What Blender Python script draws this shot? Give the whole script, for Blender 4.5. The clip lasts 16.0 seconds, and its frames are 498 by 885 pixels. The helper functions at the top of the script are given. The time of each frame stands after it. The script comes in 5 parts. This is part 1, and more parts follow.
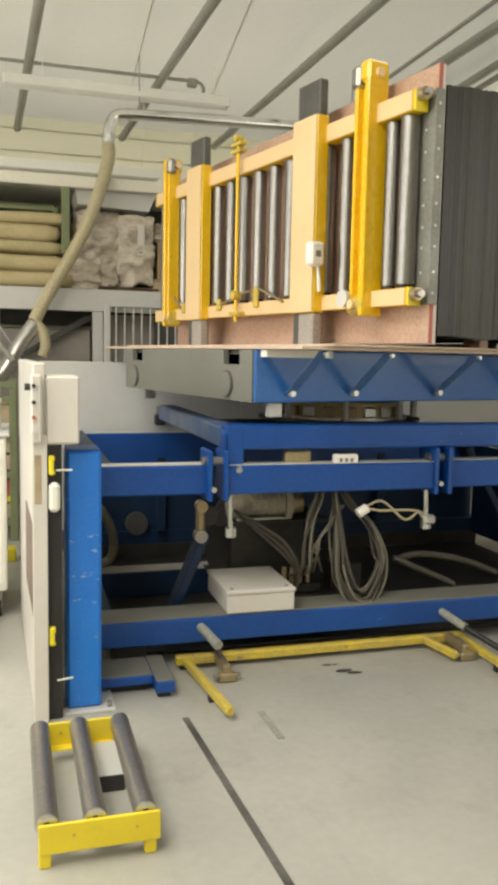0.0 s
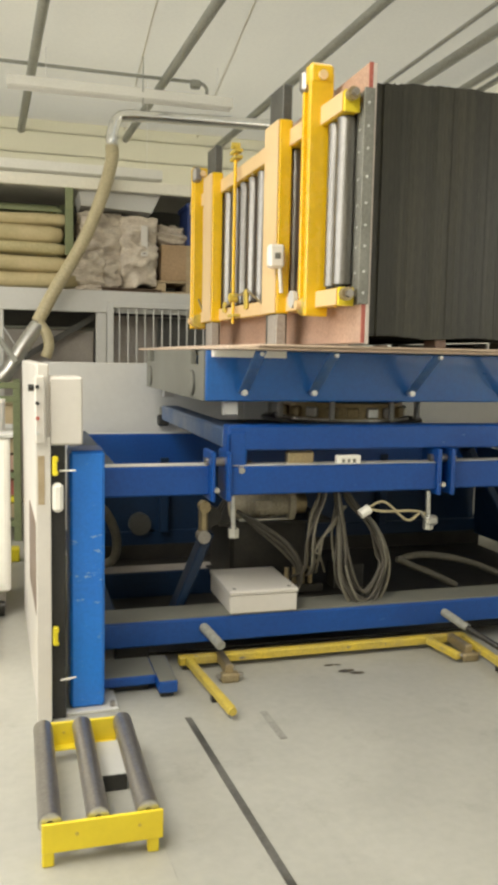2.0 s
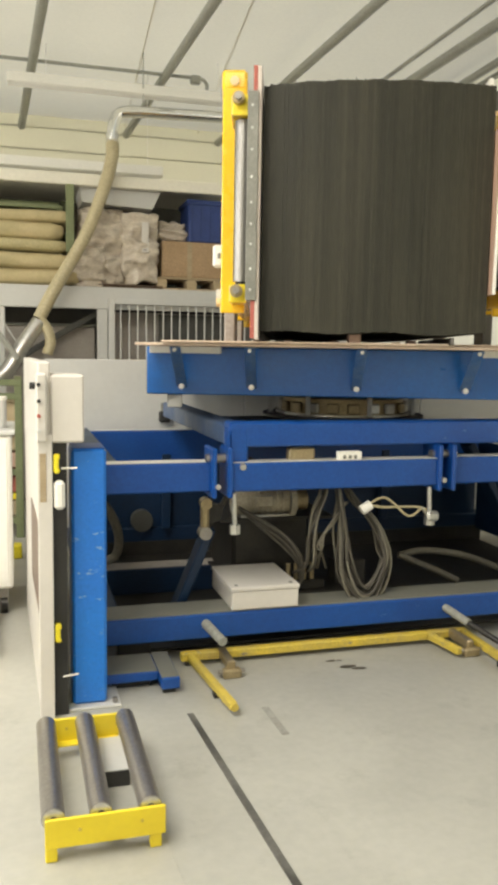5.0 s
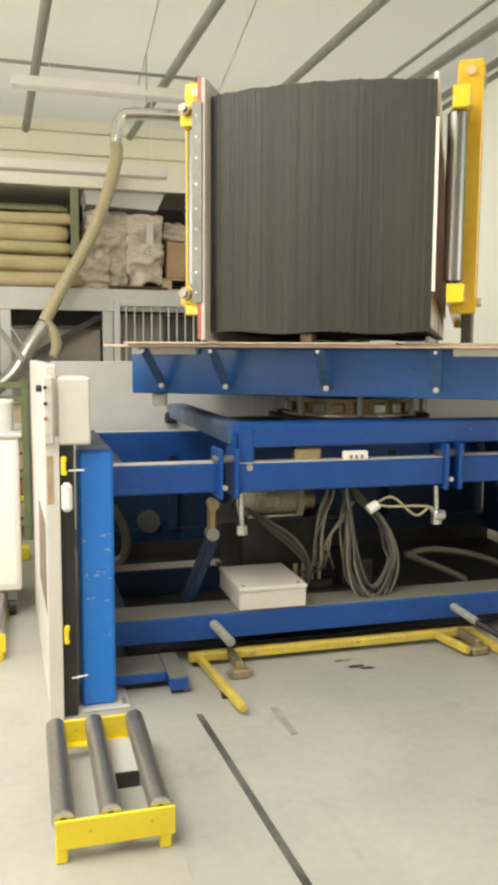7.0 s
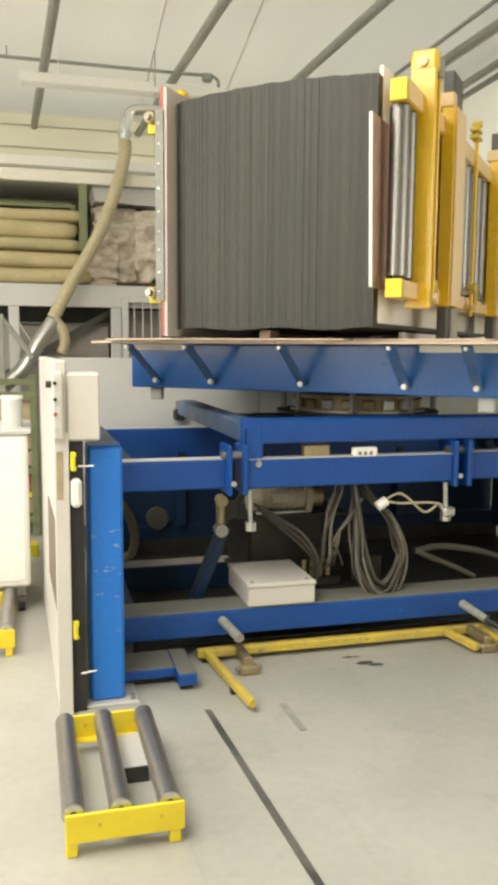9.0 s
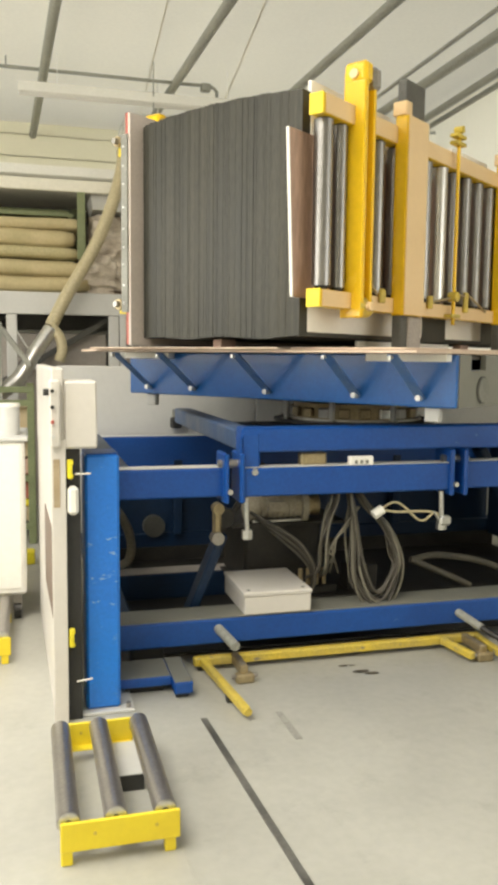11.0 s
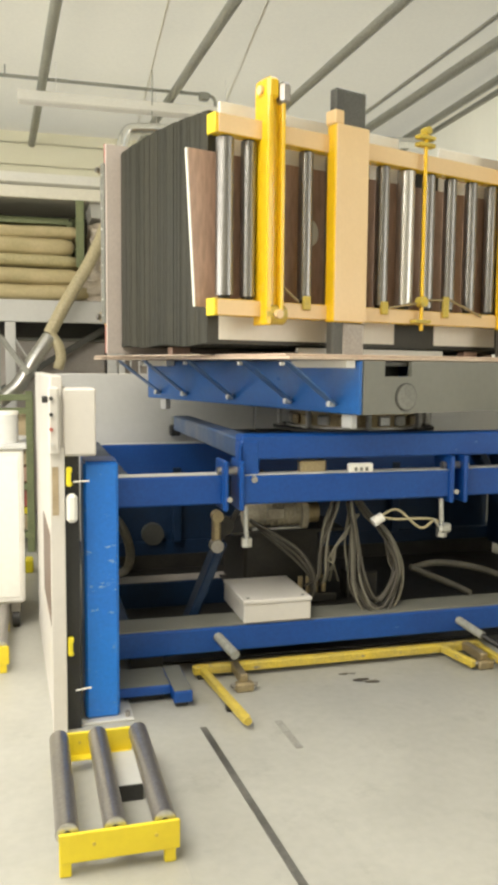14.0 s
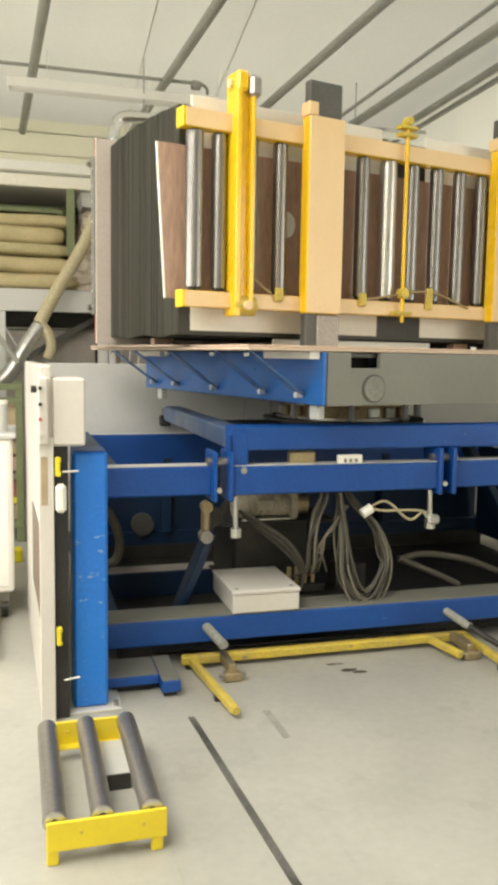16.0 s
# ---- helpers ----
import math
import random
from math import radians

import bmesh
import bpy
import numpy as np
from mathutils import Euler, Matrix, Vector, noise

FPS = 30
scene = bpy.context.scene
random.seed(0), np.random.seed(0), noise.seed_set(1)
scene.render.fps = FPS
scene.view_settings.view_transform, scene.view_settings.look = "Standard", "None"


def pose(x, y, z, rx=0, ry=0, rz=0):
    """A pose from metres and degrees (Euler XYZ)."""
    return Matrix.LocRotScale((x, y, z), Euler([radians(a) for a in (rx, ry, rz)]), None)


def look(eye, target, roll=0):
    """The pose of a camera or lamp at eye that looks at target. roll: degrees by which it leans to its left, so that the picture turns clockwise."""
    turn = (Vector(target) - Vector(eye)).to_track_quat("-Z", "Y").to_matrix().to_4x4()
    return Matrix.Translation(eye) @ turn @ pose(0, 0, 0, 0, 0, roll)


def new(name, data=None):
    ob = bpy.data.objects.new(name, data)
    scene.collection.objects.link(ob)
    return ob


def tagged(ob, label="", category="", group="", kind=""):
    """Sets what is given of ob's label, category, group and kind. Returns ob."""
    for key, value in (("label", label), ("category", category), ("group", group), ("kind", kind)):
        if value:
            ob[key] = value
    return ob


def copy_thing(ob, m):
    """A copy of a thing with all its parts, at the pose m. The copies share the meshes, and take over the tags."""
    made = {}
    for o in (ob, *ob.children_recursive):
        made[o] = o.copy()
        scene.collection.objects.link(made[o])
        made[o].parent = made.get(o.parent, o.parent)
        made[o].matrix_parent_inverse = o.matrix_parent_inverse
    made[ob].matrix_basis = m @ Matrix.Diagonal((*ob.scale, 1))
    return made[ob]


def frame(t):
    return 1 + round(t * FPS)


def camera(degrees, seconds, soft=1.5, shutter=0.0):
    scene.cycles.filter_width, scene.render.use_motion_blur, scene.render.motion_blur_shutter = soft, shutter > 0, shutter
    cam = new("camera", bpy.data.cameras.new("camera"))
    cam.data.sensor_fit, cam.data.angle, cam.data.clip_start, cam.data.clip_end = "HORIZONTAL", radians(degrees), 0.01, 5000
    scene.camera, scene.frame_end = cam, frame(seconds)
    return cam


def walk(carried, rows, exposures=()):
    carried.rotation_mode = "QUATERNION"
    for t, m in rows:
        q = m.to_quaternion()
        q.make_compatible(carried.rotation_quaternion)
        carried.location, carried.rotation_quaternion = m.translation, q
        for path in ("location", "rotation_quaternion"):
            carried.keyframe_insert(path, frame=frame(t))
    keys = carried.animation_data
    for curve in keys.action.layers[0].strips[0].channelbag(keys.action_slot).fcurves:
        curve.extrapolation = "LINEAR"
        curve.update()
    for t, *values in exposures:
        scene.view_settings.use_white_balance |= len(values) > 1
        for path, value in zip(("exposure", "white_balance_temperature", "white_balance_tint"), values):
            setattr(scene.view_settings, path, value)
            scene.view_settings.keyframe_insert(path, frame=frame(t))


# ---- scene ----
cam = camera(34.108, 16.0, soft=4.1)
walk(cam, [
    (0, look((-0.0005, 0.0211, 1.5443), (-0.0005, 4.9929, 1.0139), 1.129)),
    (0.5, look((-0.0030, 0.0173, 1.5445), (0.0134, 4.9881, 1.0046), 1.172)),
    (1, look((-0.0024, 0.0107, 1.5454), (0.0063, 4.9811, 1.0026), 1.229)),
    (1.5, look((-0.0010, 0.0099, 1.5476), (-0.0027, 4.9807, 1.0079), 1.253)),
    (2, look((0.0023, 0.0097, 1.5465), (-0.0180, 4.9818, 1.0191), 1.141)),
    (2.5, look((0.0027, 0.0072, 1.5509), (-0.0329, 4.9805, 1.0361), 1.157)),
    (3, look((0.0024, 0.0003, 1.5514), (-0.0415, 4.9743, 1.0438), 1.123)),
    (3.5, look((0.0034, -0.0006, 1.5536), (-0.0430, 4.9725, 1.0377), 1.073)),
    (4, look((0.0075, 0.0064, 1.5537), (-0.0350, 4.9773, 1.0161), 1.058)),
    (6.5, look((0.0056, -0.0020, 1.5528), (-0.0320, 4.9663, 0.9922), 0.547)),
    (7, look((0.0067, -0.0009, 1.5563), (-0.0644, 4.9677, 1.0010), 0.365)),
    (7.5, look((0.0048, -0.0054, 1.5563), (-0.0851, 4.9638, 1.0091), 0.442)),
    (8, look((0.0040, -0.0037, 1.5499), (-0.1051, 4.9657, 1.0088), 0.339)),
    (8.5, look((0.0008, -0.0062, 1.5514), (-0.1077, 4.9623, 1.0022), 0.423)),
    (9, look((-0.0020, -0.0000, 1.5500), (-0.1168, 4.9659, 0.9790), 0.387)),
    (11.5, look((-0.0002, -0.0144, 1.5518), (-0.0820, 4.9604, 1.0569), 0.749)),
    (12, look((-0.0035, -0.0163, 1.5526), (-0.0672, 4.9611, 1.0822), 0.913)),
    (12.5, look((-0.0097, -0.0126, 1.5504), (-0.0682, 4.9659, 1.0905), 0.960)),
    (13, look((-0.0096, -0.0058, 1.5495), (-0.0966, 4.9722, 1.0900), 0.834)),
    (13.5, look((-0.0061, -0.0016, 1.5480), (-0.1044, 4.9752, 1.0777), 0.766)),
    (14, look((-0.0043, -0.0006, 1.5463), (-0.0927, 4.9765, 1.0758), 0.503)),
    (14.5, look((-0.0004, -0.0038, 1.5434), (-0.0550, 4.9701, 1.0358), 0.823)),
    (15, look((0.0027, -0.0030, 1.5481), (-0.0300, 4.9690, 1.0212), 0.895)),
    (15.5, look((0.0027, -0.0030, 1.5481), (-0.0300, 4.9690, 1.0212), 0.895)),
    (16, look((0.0027, -0.0030, 1.5481), (-0.0300, 4.9690, 1.0212), 0.895)),
], exposures=[(0, -0.2), (2.5, -0.13), (4.2, -0.06), (6.3, 0.06), (16, 0.06)])
TURN = [(0, 28.19), (0.5, 25.39), (1, 22.35), (1.5, 19.34), (2, 16.59), (2.5, 13.52), (3, 10.46), (3.5, 7.39), (4, 4.24), (6.5, -11.02), (7, -13.64), (7.5, -16.51), (8, -19.44), (8.5, -22.31), (9, -25.20), (11.5, -40.57), (12, -43.67), (12.5, -46.63), (13, -49.56), (13.5, -52.70), (14, -55.73), (14.5, -59.03), (14.75, -60.50), (15, -60.50), (16, -60.50)]
AXIS = (0.577, 5.297)
MACHINE = pose(AXIS[0], AXIS[1], 0, 0, 0, 16.37)

# ---- world, sun and large lights ----
world = bpy.data.worlds.new("sky")
scene.world = world
world.use_nodes = True
wn = world.node_tree.nodes
sky = wn.new("ShaderNodeTexSky")
sky.sky_type, sky.sun_disc = "NISHITA", False
sky.sun_elevation, sky.sun_rotation = radians(40), radians(200)
wn["Background"].inputs[1].default_value = 0.1
world.node_tree.links.new(sky.outputs[0], wn["Background"].inputs[0])


def daylight(name, m, sx, sy, watts, colour=(1.0, 0.945, 0.82)):
    d = bpy.data.lights.new(name, "AREA")
    d.shape, d.size, d.size_y, d.energy, d.color = "RECTANGLE", sx, sy, watts, colour
    ob = new(name, d)
    ob.matrix_world = MACHINE @ m
    return ob


SKY_L, SKY_R, SIDE_W, NEAR_W, RIGHT_W, BACK_W, ROOF_W = 305, 12, 200, 75, 160, 175, 228
# unseen overhead lamps, added to light floor and machine
daylight("skylight_glow", pose(-3.6, -3.4, 4.40), 2.4, 4.2, SKY_L)
daylight("skylight_glow", pose(0.6, -1.1, 4.40), 1.8, 3.5, SKY_R)
# side lamps; both windows are out of view and added for brightness
daylight("window_glow", pose(-5.9, -1.5, 2.5, 0, -90, 0), 2.0, 8.0, SIDE_W)
daylight("window_glow", pose(2.73, -4.5, 2.5, 0, 90, 0), 2.0, 4.0, NEAR_W)
daylight("daylight_beside_wall", pose(4.6, 3.2, 2.6, 0, 90, 0), 4.0, 5.4, RIGHT_W)
# lamp added behind the back wall to brighten its upper part
daylight("daylight_behind_wall", pose(-1.6, 6.9, 3.6, -90, 0, 0), 8.0, 1.8, BACK_W)
daylight("daylight_above_roof", pose(-1.6, 2.9, 6.5), 8.6, 6.0, ROOF_W)


# ---- materials ----
def mat(name, colour, second=None, rough=0.5, metal=0.0, scale=6.0, fine=90.0, amount=0.5, bump=0.15, spread=0.15, coat=0.0,
        streak=None, wear=None, wear_at=0.62):
    """A painted, metal, board or stone surface: base and second colour mixed by broad and fine noise, bump and roughness by the fine."""
    m = bpy.data.materials.new(name)
    m.use_nodes = True
    n, l = m.node_tree.nodes, m.node_tree.links
    p = n["Principled BSDF"]
    tc = n.new("ShaderNodeTexCoord")
    src = tc.outputs["Object"]
    if streak:
        mp = n.new("ShaderNodeMapping")
        mp.inputs["Scale"].default_value = streak
        l.new(src, mp.inputs[0])
        src = mp.outputs[0]
    a = n.new("ShaderNodeTexNoise")
    a.inputs["Scale"].default_value, a.inputs["Detail"].default_value = scale, 5
    b = n.new("ShaderNodeTexNoise")
    b.inputs["Scale"].default_value, b.inputs["Detail"].default_value = fine, 3
    l.new(src, a.inputs[0]), l.new(src, b.inputs[0])
    second = second or tuple(x * 0.7 for x in colour)
    r1 = n.new("ShaderNodeMapRange")
    r1.inputs[1].default_value, r1.inputs[2].default_value, r1.inputs[4].default_value = 0.35, 0.7, amount
    l.new(a.outputs[0], r1.inputs[0])
    mix = n.new("ShaderNodeMix")
    mix.data_type = "RGBA"
    mix.inputs[6].default_value, mix.inputs[7].default_value = (*colour, 1), (*second, 1)
    l.new(r1.outputs[0], mix.inputs[0])
    out = mix.outputs[2]
    r2 = n.new("ShaderNodeMapRange")
    r2.inputs[1].default_value, r2.inputs[2].default_value = 0.3, 0.7
    r2.inputs[3].default_value, r2.inputs[4].default_value = 1 - spread, 1 + spread
    l.new(b.outputs[0], r2.inputs[0])
    hv = n.new("ShaderNodeHueSaturation")
    l.new(r2.outputs[0], hv.inputs["Value"]), l.new(out, hv.inputs["Color"])
    out = hv.outputs[0]
    if wear:
        w = n.new("ShaderNodeTexNoise")
        w.inputs["Scale"].default_value, w.inputs["Detail"].default_value, w.inputs["Roughness"].default_value = 14, 8, 0.7
        wm = n.new("ShaderNodeMapping")
        wm.inputs["Scale"].default_value = (1, 1, 2.2)
        l.new(tc.outputs["Object"], wm.inputs[0]), l.new(wm.outputs[0], w.inputs[0])
        wr = n.new("ShaderNodeMapRange")
        wr.inputs[1].default_value, wr.inputs[2].default_value = wear_at, wear_at + 0.05
        l.new(w.outputs[0], wr.inputs[0])
        m2 = n.new("ShaderNodeMix")
        m2.data_type = "RGBA"
        m2.inputs[7].default_value = (*wear, 1)
        l.new(wr.outputs[0], m2.inputs[0]), l.new(out, m2.inputs[6])
        out = m2.outputs[2]
    l.new(out, p.inputs["Base Color"])
    rr = n.new("ShaderNodeMapRange")
    rr.inputs[3].default_value, rr.inputs[4].default_value = max(rough - 0.1, 0.03), min(rough + 0.12, 1)
    l.new(a.outputs[0], rr.inputs[0]), l.new(rr.outputs[0], p.inputs["Roughness"])
    p.inputs["Metallic"].default_value = metal
    p.inputs["Coat Weight"].default_value = coat
    if bump:
        bp = n.new("ShaderNodeBump")
        bp.inputs["Strength"].default_value, bp.inputs["Distance"].default_value = bump, 0.004
        l.new(b.outputs[0], bp.inputs["Height"]), l.new(bp.outputs[0], p.inputs["Normal"])
    return m


BLUE = mat("blue_paint", (0.005, 0.072, 0.325), (0.004, 0.050, 0.245), 0.38, 0, 3, 60, 0.7, 0.08, 0.1, wear=(0.16, 0.28, 0.5), wear_at=0.68)
POSTBLUE = mat("scuffed_blue_paint", (0.020, 0.20, 0.72), (0.016, 0.16, 0.62), 0.33, 0, 3, 60, 0.7, 0.02, 0.06, wear=(0.30, 0.43, 0.62), wear_at=0.62)
# beam blue lightened: sheen from the floor is painted into the skirt
SHEENBLUE = mat("glossy_sheen_blue_paint", (0.013, 0.122, 0.42), (0.009, 0.092, 0.345), 0.3, 0, 3, 60, 0.7, 0.05, 0.08, coat=0.3)
# paler blue-grey paints in the glare on the brace edges
BRACE = mat("glare_blue_steel", (0.06, 0.16, 0.40), (0.16, 0.24, 0.38), 0.35, 0.3, 14, 80, 0.8, 0.1)
OIL = mat("dried_oil", (0.10, 0.088, 0.07), (0.05, 0.042, 0.035), 0.35, 0, 9, 60, 0.9)
DUSTHOSE = mat("dusty_grey_hose", (0.20, 0.185, 0.145), (0.13, 0.12, 0.095), 0.5, 0, 8, 60)
DUSTBLUE = mat("dusty_blue_paint", (0.05, 0.10, 0.22), (0.20, 0.22, 0.25), 0.6, 0, 4, 60, 0.9, 0.1)
# the beams' blue darkened, so shade inside the lift is in the colour
SHADEBLUE = mat("shaded_blue_paint", (0.003, 0.024, 0.072), (0.002, 0.013, 0.038), 0.45, 0, 3, 60, 0.7, 0.08)
YELLOW = mat("yellow_paint", (0.86, 0.55, 0.014), (0.79, 0.48, 0.012), 0.24, 0, 4, 30, 0.6, 0.0, 0.04, coat=0.4)
LEMON = mat("lemon_yellow_paint", (0.85, 0.68, 0.03), (0.74, 0.56, 0.03), 0.42, 0, 5, 40, 0.6, 0.03, 0.03, wear=(0.55, 0.43, 0.10), wear_at=0.72)
OLDYELLOW = mat("worn_yellow_paint", (0.66, 0.50, 0.06), (0.42, 0.33, 0.10), 0.55, 0, 9, 90, 0.8, 0.2, 0.15, wear=(0.25, 0.21, 0.15), wear_at=0.6)
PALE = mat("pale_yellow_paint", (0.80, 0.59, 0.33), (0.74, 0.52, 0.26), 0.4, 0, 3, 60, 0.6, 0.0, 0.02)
GREY = mat("grey_paint", (0.20, 0.20, 0.175), (0.165, 0.165, 0.14), 0.45, 0, 2, 30, 0.6, 0.03, 0.03)
MASTGREY = mat("dark_grey_steel", (0.11, 0.11, 0.10), (0.07, 0.07, 0.065), 0.5, 0.3, 5, 80, 0.6, 0.1)
STEEL = mat("roller_steel", (0.30, 0.292, 0.285), (0.22, 0.215, 0.21), 0.34, 1.0, 5, 120, 0.5, 0.0, 0.1, streak=(1, 1, 0.3))
NEWSTEEL = mat("clean_roller_steel", (0.58, 0.57, 0.55), (0.48, 0.47, 0.45), 0.3, 1.0, 5, 120, 0.4, 0.0, 0.06, streak=(1, 1, 0.3))
FLOORSTEEL = mat("dull_roller_steel", (0.38, 0.36, 0.34), (0.29, 0.275, 0.255), 0.34, 0.85, 8, 100, 0.6, 0.1, 0.12)
DUCTZINC = mat("bright_duct_sheet", (0.86, 0.86, 0.83), (0.72, 0.72, 0.70), 0.2, 1.0, 14, 60, 0.5, 0.05, 0.08)
BOLT = mat("bright_bolt", (0.78, 0.78, 0.76), None, 0.35, 0.4, 5, 60, 0.2, 0)
ZINC = mat("galvanised_sheet", (0.66, 0.66, 0.63), (0.5, 0.5, 0.48), 0.32, 0.9, 12, 60, 0.6, 0.05, 0.1)
STRIP = mat("dull_rivet_strip", (0.24, 0.24, 0.215), (0.18, 0.18, 0.16), 0.5, 0.3, 5, 80, 0.7, 0.1, 0.15)
MOTOR = mat("dusty_beige_enamel", (0.42, 0.38, 0.29), (0.28, 0.25, 0.19), 0.5, 0, 9, 70, 0.8, 0.1)
RAIL = mat("worn_floor_rail", (0.085, 0.083, 0.075), (0.26, 0.255, 0.23), 0.45, 0.3, 4, 60, 0.9, 0.1)
SMEAR = mat("dirty_concrete", (0.27, 0.262, 0.235), (0.36, 0.355, 0.32), 0.5, 0, 9, 60, 0.9)
PLATE = mat("dusty_steel_plate", (0.40, 0.365, 0.33), (0.31, 0.285, 0.26), 0.55, 0.1, 5, 80, 0.7, 0.1, 0.15)
SHEET = mat("black_sheet_edge", (0.021, 0.021, 0.015), (0.041, 0.038, 0.025), 0.46, 0, 5, 160, 0.9, 0.1, 0.3, streak=(1, 1, 0.12))
PINK = mat("pink_primer", (0.52, 0.35, 0.265), (0.44, 0.285, 0.21), 0.6, 0, 4, 80, 0.6, 0.1)
RED = mat("red_edge", (0.44, 0.12, 0.09), None, 0.5)
LINER = mat("pale_lining", (0.60, 0.53, 0.48), (0.53, 0.46, 0.41), 0.55, 0, 4, 60, 0.6, 0.05, 0.05)
BROWN = mat("brown_film_board", (0.46, 0.305, 0.225), (0.38, 0.245, 0.18), 0.45, 0, 3, 60, 0.6, 0.1, streak=(1, 1, 0.2))
INLAY = mat("dark_brown_sheet", (0.17, 0.115, 0.085), (0.13, 0.085, 0.06), 0.5, 0, 3, 60, 0.6, 0.1)
ROSE = mat("rose_brown_board", (0.52, 0.345, 0.27), (0.46, 0.29, 0.22), 0.5, 0, 3, 60, 0.6, 0.1)
WHITE = mat("white_board", (0.87, 0.85, 0.79), (0.82, 0.795, 0.735), 0.45, 0, 4, 30, 0.5, 0.0, 0.02)
WHITEPAINT = mat("white_sheet_metal", (0.66, 0.63, 0.585), (0.60, 0.57, 0.53), 0.42, 0, 2, 30, 0.6, 0.0, 0.02)
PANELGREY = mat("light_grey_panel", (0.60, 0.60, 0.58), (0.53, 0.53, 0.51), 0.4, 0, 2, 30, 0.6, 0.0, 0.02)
PLY = mat("plywood", (0.66, 0.53, 0.42), (0.54, 0.41, 0.31), 0.65, 0, 3, 50, 0.7, 0.25, streak=(0.4, 3, 3))
WOOD = mat("pale_timber", (0.50, 0.40, 0.26), (0.38, 0.29, 0.17), 0.7, 0, 3, 50, 0.7, 0.3, streak=(0.3, 4, 4))
PLANK = mat("dark_timber", (0.16, 0.10, 0.065), (0.10, 0.065, 0.04), 0.7, 0, 3, 50, 0.7, 0.3, streak=(0.3, 4, 4))
CARD = mat("cardboard", (0.42, 0.29, 0.17), (0.34, 0.23, 0.13), 0.75, 0, 4, 60, 0.6, 0.15)
GREENWRAP = mat("olive_wrap", (0.47, 0.41, 0.23), (0.38, 0.34, 0.17), 0.6, 0, 4, 50, 0.7, 0.1)
GREEN = mat("green_frame_paint", (0.19, 0.22, 0.11), (0.13, 0.15, 0.08), 0.55, 0, 5, 60, 0.6, 0.1)
TARP = mat("grey_plastic_wrap", (0.68, 0.61, 0.51), (0.40, 0.335, 0.265), 0.26, 0, 6, 40, 0.9, 0.2, 0.12, streak=(1, 1, 2.4))
RUBBER = mat("black_rubber", (0.02, 0.02, 0.02), (0.04, 0.04, 0.035), 0.6)
# greasy steel; its darkness also carries the shade inside the lift
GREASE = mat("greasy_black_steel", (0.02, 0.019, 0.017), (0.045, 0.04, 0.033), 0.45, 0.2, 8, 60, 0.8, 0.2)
CABLE = mat("grey_cable", (0.085, 0.076, 0.060), (0.05, 0.044, 0.036), 0.5, 0, 8, 60)
HOSE = mat("yellowed_plastic_hose", (0.50, 0.44, 0.28), (0.42, 0.36, 0.22), 0.45, 0, 6, 60, 0.6, 0.2)
FABRIC = mat("cream_roof_sheet", (0.78, 0.745, 0.61), (0.72, 0.685, 0.55), 0.7, 0, 0.8, 30, 0.7, 0.1, 0.04)
CREAM = mat("cream_wall_panel", (0.80, 0.775, 0.68), (0.75, 0.72, 0.62), 0.65, 0, 0.8, 30, 0.7, 0.08, 0.04)
TUBE = mat("grey_roof_tube", (0.36, 0.365, 0.325), (0.29, 0.295, 0.265), 0.45, 0.1, 3, 60, 0.6, 0.08)
LAMPWHITE = mat("white_lamp_body", (0.90, 0.89, 0.85), (0.84, 0.83, 0.78), 0.35, 0, 3, 60, 0.5, 0.05, 0.04)
DARK = mat("dark_void", (0.01, 0.01, 0.009), None, 0.9)
BALE = mat("olive_beige_matting", (0.54, 0.45, 0.26), (0.43, 0.37, 0.20), 0.7, 0, 3, 30, 0.8, 0.08, 0.06)
BLUEPLASTIC = mat("blue_plastic", (0.03, 0.06, 0.22), None, 0.45)
BRASS = mat("oily_brass", (0.42, 0.34, 0.2), (0.25, 0.2, 0.12), 0.4, 0.6, 9, 80)
SIGNAL = mat("yellow_sensor_plastic", (0.85, 0.72, 0.03), None, 0.4)


def concrete():
    m = mat("concrete_floor", (0.435, 0.43, 0.39), (0.355, 0.352, 0.316), 0.40, 0, 0.7, 25, 0.8, 0.04, 0.04)
    n, l = m.node_tree.nodes, m.node_tree.links
    p = n["Principled BSDF"]
    base = p.inputs["Base Color"].links[0].from_socket
    tc = n.new("ShaderNodeTexCoord")
    v = n.new("ShaderNodeTexNoise")
    v.inputs["Scale"].default_value, v.inputs["Detail"].default_value, v.inputs["Roughness"].default_value = 3.2, 9, 0.75
    l.new(tc.outputs["Object"], v.inputs[0])
    r = n.new("ShaderNodeMapRange")
    r.inputs[1].default_value, r.inputs[2].default_value, r.inputs[4].default_value = 0.56, 0.75, 0.55
    l.new(v.outputs[0], r.inputs[0])
    mx = n.new("ShaderNodeMix")
    mx.data_type = "RGBA"
    mx.inputs[7].default_value = (0.24, 0.235, 0.205, 1)
    l.new(r.outputs[0], mx.inputs[0]), l.new(base, mx.inputs[6])
    # broad grey patches and pale scuffs
    u = n.new("ShaderNodeTexNoise")
    u.inputs["Scale"].default_value, u.inputs["Detail"].default_value, u.inputs["Distortion"].default_value = 1.3, 6, 0.8
    l.new(tc.outputs["Object"], u.inputs[0])
    r2 = n.new("ShaderNodeMapRange")
    r2.inputs[1].default_value, r2.inputs[2].default_value, r2.inputs[3].default_value, r2.inputs[4].default_value = 0.36, 0.66, 0.93, 1.06
    l.new(u.outputs[0], r2.inputs[0])
    hv = n.new("ShaderNodeHueSaturation")
    l.new(mx.outputs[2], hv.inputs["Color"]), l.new(r2.outputs[0], hv.inputs["Value"])
    l.new(hv.outputs[0], p.inputs["Base Color"])
    return m


